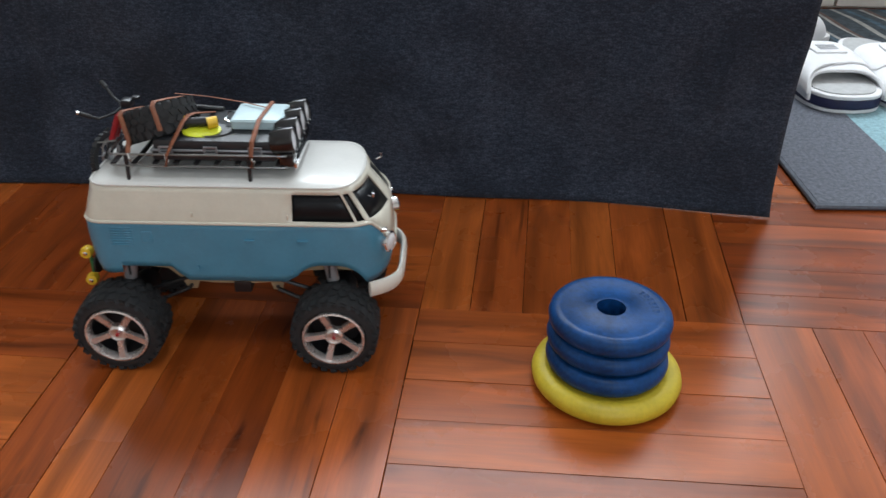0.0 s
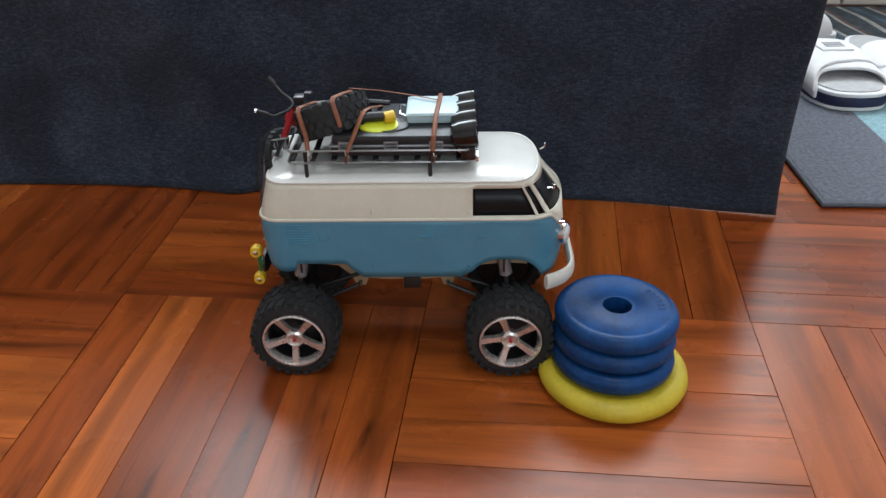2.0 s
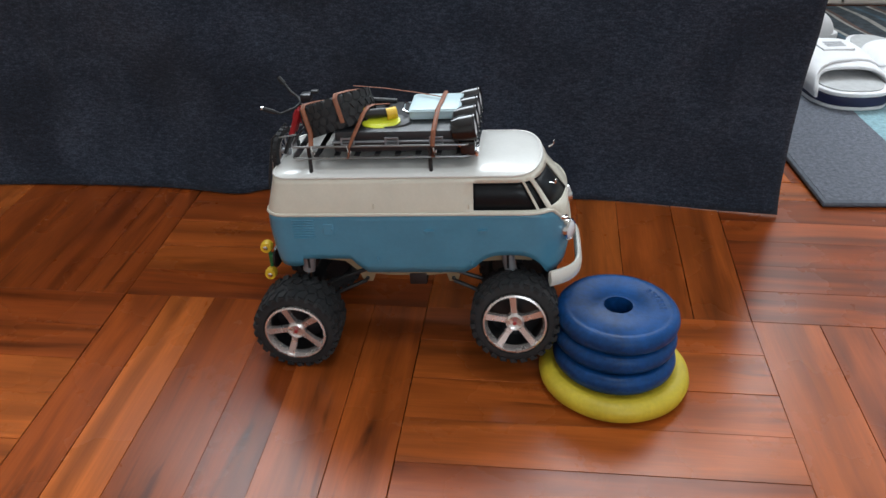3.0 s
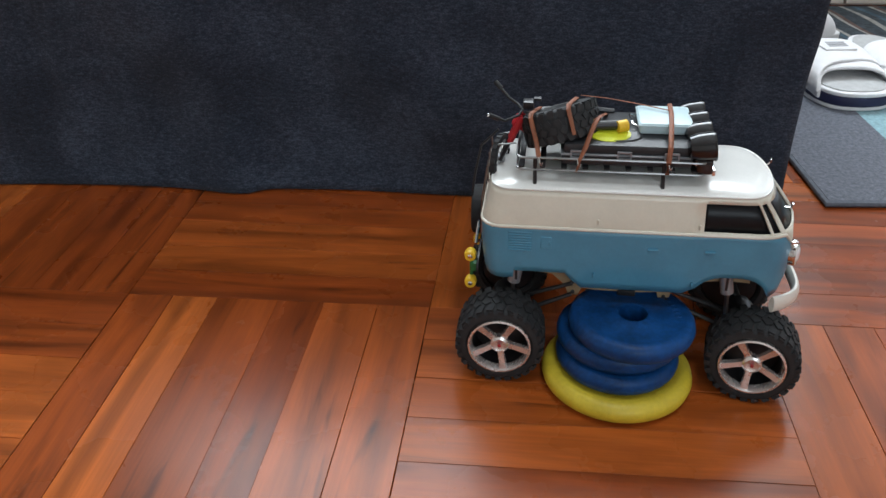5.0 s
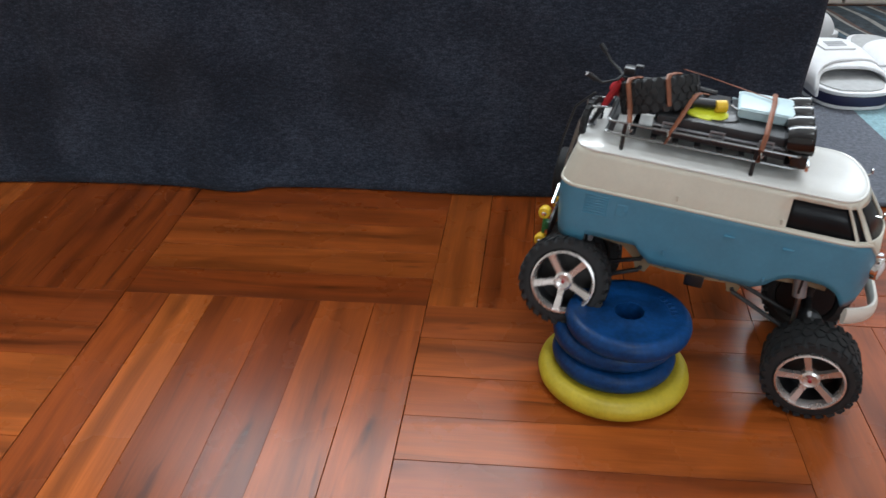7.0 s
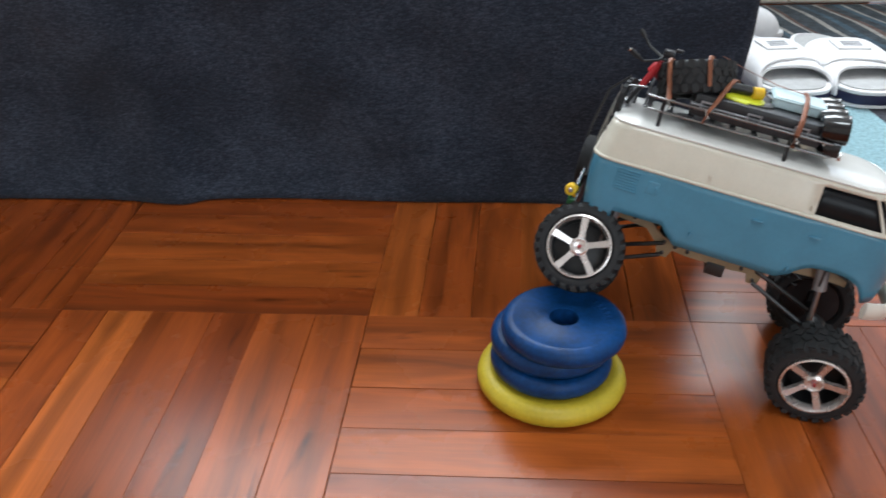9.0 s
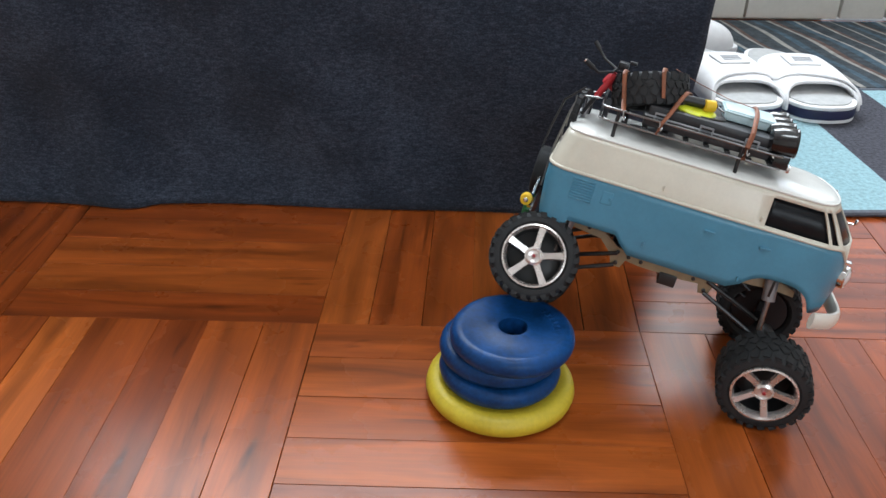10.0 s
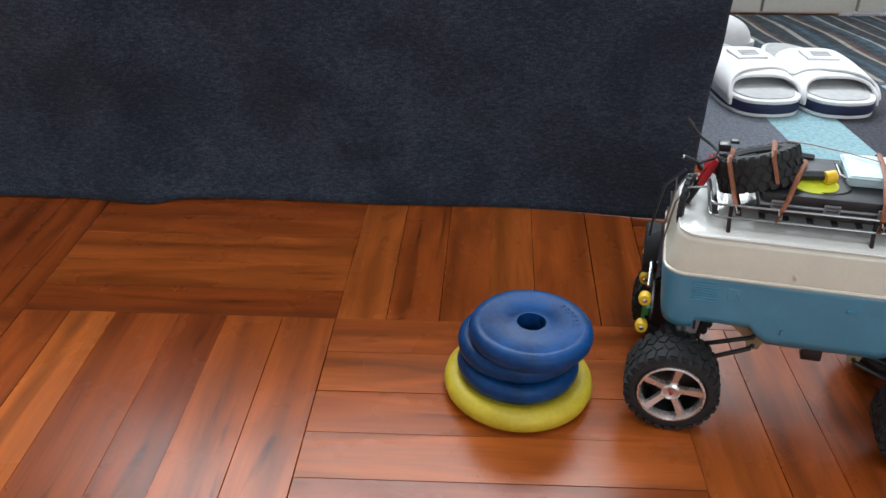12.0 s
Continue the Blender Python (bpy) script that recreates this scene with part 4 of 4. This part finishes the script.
    for dy in (-0.006, 0.006):
        bm = bmesh.new()
        tube(bm, [(-0.118, -0.004 + dy, 0.200), (-0.107, -0.003 + dy, 0.224), (-0.103, -0.003 + dy, 0.234)], 0.0019, 8)
        part("fork_leg", bm, M["black"], bike)
        bm = bmesh.new()
        tube(bm, [(-0.1095, -0.003 + dy, 0.218), (-0.099, -0.003 + dy, 0.2425)], 0.0029, 10)
        part("fork_shroud", bm, M["red"], bike, "red fork shroud")
    bm = bmesh.new()
    tube(bm, [(-0.127, -0.026, 0.2500), (-0.114, -0.018, 0.2420), (-0.102, -0.010, 0.2445), (-0.099, 0.0, 0.2465), (-0.104, 0.012, 0.2470), (-0.113, 0.020, 0.2500), (-0.120, 0.026, 0.2560), (-0.126, 0.030, 0.2610)], 0.0013, 8)
    part("handlebar", bm, M["rubber"], bike)
    for p, q in (((-0.1275, -0.0265, 0.2503), (-0.119, -0.0215, 0.2450)), ((-0.1262, 0.0302, 0.2612), (-0.1205, 0.0265, 0.2565))):
        bm = bmesh.new()
        tube(bm, [p, q], 0.0022, 8)
        part("grip", bm, M["rubber"], bike)
    bm = bmesh.new()
    tube(bm, [(-0.1290, -0.0275, 0.2510), (-0.1273, -0.0264, 0.2502)], 0.0017, 8)
    part("bar_end", bm, M["chrome"], bike)
    bm = bmesh.new()
    box(bm, (-0.094, 0.004, 0.2505), (0.010, 0.012, 0.007), pose(0, 0, 0), bev=0.002)
    box(bm, (-0.086, 0.006, 0.2545), (0.007, 0.006, 0.003), bev=0.001)
    part("bike_lamp", bm, M["black"], bike)
    bm = bmesh.new()
    box(bm, (0, 0, 0), (0.018, 0.012, 0.012), pose(-0.0985, 0.0, 0.2330, 0, 30, 10), bev=0.003)
    part("bike_tank", bm, M["red"], bike, "red fairing")
    bm = bmesh.new()
    tube(bm, [(-0.098, 0.0, 0.236), (-0.080, 0.030, 0.236), (-0.040, 0.040, 0.234), (-0.015, 0.040, 0.232)], 0.0026, 8)
    tube(bm, [(-0.098, -0.004, 0.2455), (-0.082, -0.012, 0.2475), (-0.070, -0.012, 0.2520)], 0.0012, 6)
    part("bike_frame", bm, M["black"], bike)
    # tail: ladder, skateboard, hung spare
    lad = empty("ladder")
    lad.parent = van
    for y in (-0.018, 0.008):
        bm = bmesh.new()
        tube(bm, [(-0.100, y, 0.2165), (-0.1165, y, 0.2140), (-0.1250, y, 0.1985), (-0.1305, y, 0.162), (-0.1315, y, 0.120)], 0.0009, 8)
        part("ladder_rail", bm, M["steel"], lad)
    for z in (0.125, 0.141, 0.157, 0.173, 0.189):
        bm = bmesh.new()
        x = lerp(z, [(0.118, -0.1245), (0.165, -0.1240), (0.202, -0.1180)])
        tube(bm, [(x, -0.018, z), (x, 0.008, z)], 0.0009, 6)
        part("rung", bm, M["steel"], lad)
        bm = bmesh.new()
        tube(bm, [(x - 0.004, 0.022, z), (x - 0.005, 0.022, z + 0.016)], 0.0008, 6)
        part("rack_pin", bm, M["steel"], lad)
    bm = bmesh.new()
    tube(bm, [(-0.1185, 0.014, 0.216), (-0.1345, 0.012, 0.200), (-0.1405, 0.010, 0.170), (-0.1425, 0.006, 0.150)], 0.0013, 6)
    part("cable", bm, M["black"], lad)
    bm = bmesh.new()
    slabm = pose(-0.1330, 0.008, 0.095, 90, 0, 90)
    slab(bm, [(0.052 * math.copysign(abs(math.cos(a)) ** 0.5, math.cos(a)), 0.0115 * math.copysign(abs(math.sin(a)) ** 0.6, math.sin(a))) for a in [2 * math.pi * k / 32 for k in range(32)]], -0.001, 0.001, slabm)
    board = part("skateboard", bm, M["black"], van, "miniature skateboard hung on the tail")
    for y in (-0.0335, 0.050):
        bm = bmesh.new()
        tube(bm, [(-0.1395, y, 0.0765), (-0.1395, y, 0.1110)], 0.0017, 8)
        box(bm, (-0.1363, y, 0.0940), (0.006, 0.007, 0.009), bev=0.001)
        part("truck", bm, M["green"], board, "green skateboard truck")
        for z in (0.0790, 0.1090):
            bm = bmesh.new()
            mm = Matrix.Translation((-0.1400, y - 0.004, z)) @ AX_Y
            lathe(bm, [(0.0022, -0.0052), (0.0052, -0.0045), (0.0060, 0), (0.0052, 0.0045), (0.0022, 0.0052)], 18, mm)
            part("skate_wheel", bm, M["yellow"], board, "small yellow wheel")
            bm = bmesh.new()
            lathe(bm, [(0.0026, 0.0050), (0.0015, 0.0062)], 10, mm)
            part("skate_nut", bm, M["chrome"], board)
    bm = bmesh.new()
    tube(bm, [(-0.1375, -0.012, 0.106), (-0.1365, 0.030, 0.1240)], 0.0016, 8)
    rod = part("tail_rod", bm, M["chrome"], van)
    bm = bmesh.new()
    lathe(bm, [(0.002, -0.004), (0.0046, -0.003), (0.0046, 0.003), (0.002, 0.004)], 14, Matrix.Translation((-0.1365, 0.030, 0.1260)))
    part("rod_cap", bm, M["yellow"], rod, "yellow end cap")
    bm = bmesh.new()
    tyre_mesh(bm, 0.026, 0.016, 0.013, m=Matrix.Translation((-0.1375, 0.040, 0.118)) @ AX_X)
    lathe(bm, [(0.0132, -0.006), (0.0132, 0.005), (0.004, 0.0065)], 20, Matrix.Translation((-0.1375, 0.040, 0.118)) @ AX_X)
    part("tail_tyre", bm, M["rubber"], van, "black spare tyre on the tail")
    wheels = [wheel(van, -1), wheel(van, 1), wheel(van, -1), wheel(van, 1)]  # rear near, rear far, front near, front far
    return van, axles, wheels


van, axles, wheels = build_van()


# ---- parquet floor ----
S = 0.344
PW = S / 6
LAT = Matrix.Translation((0.0, 1.1, 0.0)) @ Matrix.Rotation(radians(-3.8), 4, "Z")
# where the laid blocks stray from an even lattice: corner (column, row) to its shift
STRAY = {(-1, 0): (0.006, 0.0), (-1, 1): (0.009, 0.0), (0, 0): (0.001, 0.001), (0, 1): (0.012, 0.0), (1, 0): (0.004, 0.002), (1, 1): (0.022, 0.0), (0, -1): (-0.008, 0.0), (1, -1): (-0.002, 0.0), (-1, -1): (0.004, 0.0), (2, 1): (0.018, 0.0), (2, -1): (-0.006, 0.0)}
# strip joints of single blocks, as shares of the block's width
JOINTS = {(-1, -1): (0, 0.152, 0.301, 0.503, 0.655, 0.830, 1), (-1, 0): (0, 0.155, 0.315, 0.495, 0.640, 0.815, 1), (0, 0): (0, 0.155, 0.321, 0.475, 0.622, 0.825, 1), (1, -1): (0, 0.205, 0.36, 0.52, 0.69, 0.85, 1)}


def lattice(i, j):
    dx, dy = STRAY.get((i, j), (0.0, 0.0))
    return Vector((i * S + dx, j * S + dy, 0))


def block_strips(i, j, rnd):
    """Corners of the strips of one block, laid along x or y by turns."""
    a, b, c, d = lattice(i, j), lattice(i + 1, j), lattice(i + 1, j + 1), lattice(i, j + 1)
    across = (i + j) % 2 != 0
    cuts = JOINTS.get((i, j)) or [0] + [(k + rnd.uniform(-0.07, 0.07)) / 6 for k in range(1, 6)] + [1]
    for u, v in zip(cuts, cuts[1:]):
        if across:
            yield a.lerp(d, u), b.lerp(c, u), b.lerp(c, v), a.lerp(d, v)
        else:
            yield a.lerp(b, v), d.lerp(c, v), d.lerp(c, u), a.lerp(b, u)


def strip_mesh(quad, gap_end, gap_side):
    """One strip, its length along x, its arris eased."""
    mid = sum(quad, Vector()) / 4
    ax = ((quad[1] + quad[2]) - (quad[0] + quad[3])).normalized()
    ay = Vector((-ax.y, ax.x, 0))
    local = [Vector(((p - mid).dot(ax), (p - mid).dot(ay), 0)) for p in quad]

    def ring(e, g, z):
        return [bm.verts.new((p.x - math.copysign(e, p.x), p.y - math.copysign(g, p.y), z)) for p in local]

    bm = bmesh.new()
    b = 0.0003
    top, edge, low = ring(gap_end + b, gap_side + b, 0), ring(gap_end, gap_side, -b), ring(gap_end, gap_side, -0.008)
    bm.faces.new(top)
    for p, q in ((top, edge), (edge, low)):
        for k in range(4):
            bm.faces.new((p[k], q[k], q[(k + 1) % 4], p[(k + 1) % 4]))
    m = Matrix.Translation(mid) @ Matrix.Rotation(math.atan2(ax.y, ax.x), 4, "Z")
    return finish(bm, "wood_strip", M["wood"], 20), m


def floor_strips():
    bm = bmesh.new()
    box(bm, (0.1, 0.16, -0.02), (4.8, 4.6, 0.024))
    fl = tagged(part("floor", bm, M["subfloor"]), "varnished reddish teak basket-weave parquet floor", "floor", kind="structure")
    rnd = random.Random(11)
    for j in range(-2, 4):
        for i in range(-4, 4):
            if (i, j) in ((-4, -2), (-4, -1), (3, -2), (-4, 3), (-3, 3), (-3, -2)):
                continue
            for quad in block_strips(i, j, rnd):
                # most joints are tight, a few have opened
                gs = rnd.choice((0.0, 0.0, 0.0001, 0.0002, 0.0006))
                me, m = strip_mesh(quad, rnd.uniform(0.0002, 0.0006), gs)
                ob = new("wood_strip", me)
                ob.parent = fl
                ob.matrix_basis = LAT @ m @ Matrix.Translation((0, 0, rnd.uniform(-0.0004, 0.0))) @ pose(0, 0, 0, rnd.uniform(-0.12, 0.12), rnd.uniform(-0.04, 0.04), 0)
    # the rest of the room's floor in one piece of real strips
    verts, faces = [], []
    for j in range(-9, 5):
        for i in range(-8, 8):
            if -4 <= i < 4 and -2 <= j < 4 and (i, j) not in ((-4, -2), (-4, -1), (3, -2), (-4, 3), (-3, 3), (-3, -2)):
                continue
            across = (i + j) % 2 != 0
            for k in range(6):
                c0, c1 = k * PW + 0.0005, (k + 1) * PW - 0.0005
                r = (i * S, i * S + S, j * S + c0, j * S + c1) if across else (i * S + c0, i * S + c1, j * S, j * S + S)
                mid = LAT @ Vector(((r[0] + r[1]) / 2, (r[2] + r[3]) / 2, 0))
                if not (-2.25 < mid.x < 2.45 and -1.95 < mid.y < 2.40):
                    continue
                n = len(verts)
                for x, y in ((r[0], r[2]), (r[1], r[2]), (r[1], r[3]), (r[0], r[3])):
                    v = LAT @ Vector((x, y, -0.0006))
                    verts.append((v.x, v.y, -0.0006))
                for q in range(4):
                    verts.append((verts[n + q][0], verts[n + q][1], -0.007))
                faces += [(n, n + 1, n + 2, n + 3)] + [(n + q, n + 4 + q, n + 4 + (q + 1) % 4, n + (q + 1) % 4) for q in range(4)]
    me2 = bpy.data.meshes.new("outer_strips")
    me2.from_pydata(verts, [], faces)
    me2.materials.append(M["wood"])
    ob = new("outer_strips", me2)
    ob.parent = fl
    tagged(ob, "parquet strips towards the room's edges", kind="stuff")


floor_strips()


# ---- movement ----
# seconds, x, y, z, yaw, pitch, roll of the van's body
VAN = [
    (0.0, -0.178, 1.075, -0.007, -0.2, 0.2, -1.8), (0.5, -0.127, 1.074, -0.004, -3.0, 0.5, 0.0), (1.0, -0.074, 1.073, -0.002, 1.8, 1.6, -0.2),
    (1.5, -0.018, 1.064, 0.005, 1.8, 0.2, -1.2), (2.0, -0.016, 1.070, 0.004, 0.0, -1.0, -0.6), (2.5, -0.021, 1.069, 0.001, -1.4, -0.5, -0.7),
    (3.0, -0.005, 1.073, 0.004, -4.6, -3.4, -2.0), (3.2, -0.008, 1.077, 0.002, -3.6, -2.6, -2.0), (3.6, 0.030, 1.075, 0.020, -3.4, -7.4, -7.5),
    (4.0, 0.080, 1.068, 0.032, -4.0, -8.4, -10.0), (4.4, 0.140, 1.060, 0.022, -5.0, -5.4, -4.0), (4.8, 0.184, 1.055, 0.007, -5.7, -2.0, 0.6),
    (5.0, 0.188, 1.051, 0.004, -6.7, -1.2, -0.6), (5.5, 0.199, 1.052, 0.005, -8.2, -1.1, 1.1), (6.0, 0.219, 1.053, 0.008, -13.6, 0.2, 1.8),
    (6.5, 0.203, 1.053, 0.002, -11.1, -1.2, -1.0), (6.7, 0.224, 1.049, 0.012, -15.8, 1.8, 2.4), (7.2, 0.264, 1.048, 0.024, -18.0, 5.0, -5.0),
    (7.8, 0.310, 1.042, 0.031, -20.0, 8.2, -11.0), (8.3, 0.326, 1.040, 0.033, -20.8, 8.7, -11.6), (8.5, 0.324, 1.042, 0.031, -21.3, 9.0, -11.2), (9.0, 0.323, 1.042, 0.034, -20.6, 9.3, -8.9),
    (9.5, 0.324, 1.043, 0.034, -21.0, 9.2, -9.2), (10.0, 0.327, 1.043, 0.033, -19.6, 9.5, -9.6), (10.5, 0.346, 1.040, 0.035, -20.2, 8.5, -8.2),
    (10.8, 0.412, 1.018, 0.036, -18.9, 2.9, -5.6), (11.0, 0.438, 0.986, -0.006, -13.0, -3.0, 3.0), (11.2, 0.438, 0.978, 0.002, -16.0, -1.8, 1.0), (11.5, 0.439, 0.975, 0.003, -16.7, -1.7, 0.8), (12.0, 0.440, 0.974, 0.002, -16.8, -1.7, 0.4),
]
UP = 0.1275  # hub height of a leaning wheel on the stack
# seconds, heights of the hubs over the floor (rear near, rear far, front near, front far), rear x, front x, steering
HUBS = [
    (0.0, 0.0422, 0.0422, 0.0422, 0.0422, -0.105, 0.101, 0), (1.0, 0.0422, 0.0422, 0.0422, 0.0422, -0.103, 0.104, 0), (2.5, 0.0422, 0.0422, 0.0440, 0.0422, -0.103, 0.100, 0), (3.0, 0.0422, 0.0422, 0.063, 0.0422, -0.108, 0.102, 0),
    (3.2, 0.0422, 0.0422, 0.0645, 0.0422, -0.110, 0.103, 0), (3.6, 0.0422, 0.0422, 0.121, 0.0422, -0.109, 0.110, -3), (4.0, 0.0422, 0.0422, UP, 0.0422, -0.108, 0.115, -5),
    (4.4, 0.0422, 0.0422, 0.116, 0.0422, -0.108, 0.120, -8), (4.6, 0.0422, 0.0422, 0.078, 0.0422, -0.109, 0.123, -9), (4.8, 0.0422, 0.0422, 0.0422, 0.0422, -0.109, 0.125, -10), (5.0, 0.0422, 0.0422, 0.0422, 0.0422, -0.108, 0.125, -10),
    (5.5, 0.0440, 0.0422, 0.0422, 0.0422, -0.105, 0.125, -8), (6.0, 0.0590, 0.0422, 0.0422, 0.0422, -0.107, 0.126, -6), (6.5, 0.0430, 0.0422, 0.0422, 0.0422, -0.098, 0.126, -5),
    (6.7, 0.060, 0.0422, 0.0422, 0.0422, -0.103, 0.127, -4), (7.2, 0.108, 0.0422, 0.0422, 0.0422, -0.109, 0.122, -2), (7.8, UP, 0.0422, 0.0422, 0.0422, -0.114, 0.119, 0),
    (8.5, UP, 0.0422, 0.0422, 0.0422, -0.115, 0.118, 0), (10.5, UP, 0.0422, 0.0422, 0.0422, -0.116, 0.118, 0), (10.8, 0.094, 0.0422, 0.0422, 0.0422, -0.112, 0.112, 0),
    (11.0, 0.0422, 0.0422, 0.0422, 0.0422, -0.109, 0.106, 0), (12.0, 0.0422, 0.0422, 0.0422, 0.0422, -0.108, 0.106, 0),
]


def at_time(table, t):
    ts = [r[0] for r in table]
    return [float(np.interp(t, ts, [r[i] for r in table])) for i in range(1, len(table[0]))]


def motions():
    def body(t):
        x, y, z, yaw, pitch, roll = at_time(VAN, t)
        return pose(x, y, z, roll, pitch, yaw)

    walk(van, [(r[0], body(r[0])) for r in VAN])
    times = sorted({r[0] for r in VAN} | {r[0] for r in HUBS} | {0.25, 0.75, 1.25, 3.4, 3.8, 4.2, 4.6, 7.0, 7.5, 10.65, 10.9})
    T = 0.0670
    rows = {k: [] for k in range(4)}
    arows = {0: [], 1: []}
    spin, last = 0.0, None
    for t in times:
        b = body(t)
        h = at_time(HUBS, t)
        x = at_time(VAN, t)[0]
        spin += 0 if last is None else (x - last) / WR
        last = x
        inv = b.inverted()
        for ax in (0, 1):
            xl = h[4 + ax]
            zs = []
            for s, sg in enumerate((-1, 1)):
                base = b @ Vector((xl, sg * T, 0))
                zs.append((h[ax * 2 + s] - base.z) / b.col[2].z)
            roll = math.degrees(math.atan2(zs[1] - zs[0], 2 * T))
            am = pose(xl, 0, sum(zs) / 2, roll, 0, 0)
            arows[ax].append((t, am))
            steer = h[6] if ax else 0
            for s, sg in enumerate((-1, 1)):
                rows[ax * 2 + s].append((t, am @ Matrix.Translation((0, sg * T, 0)) @ pose(0, 0, 0, 0, 0, steer) @ Matrix.Rotation(spin + (0.3, 0.9, 0.55, 0.1)[ax * 2 + s], 4, "Y")))
    for k in range(4):
        walk(wheels[k], rows[k])
    for k in range(2):
        walk(axles[k], arows[k])
    a, b = Matrix.Translation((SX - 0.001, SY + 0.008, 0.0616)), Matrix.Translation((SX + 0.0072, SY - 0.004, 0.0616))
    walk(top_plate, [(0.0, a), (3.2, a), (3.7, Matrix.Translation((SX + 0.003, SY + 0.002, 0.0616))), (4.5, b), (4.8, b), (6.5, b), (8.5, b), (12.0, b)])


motions()
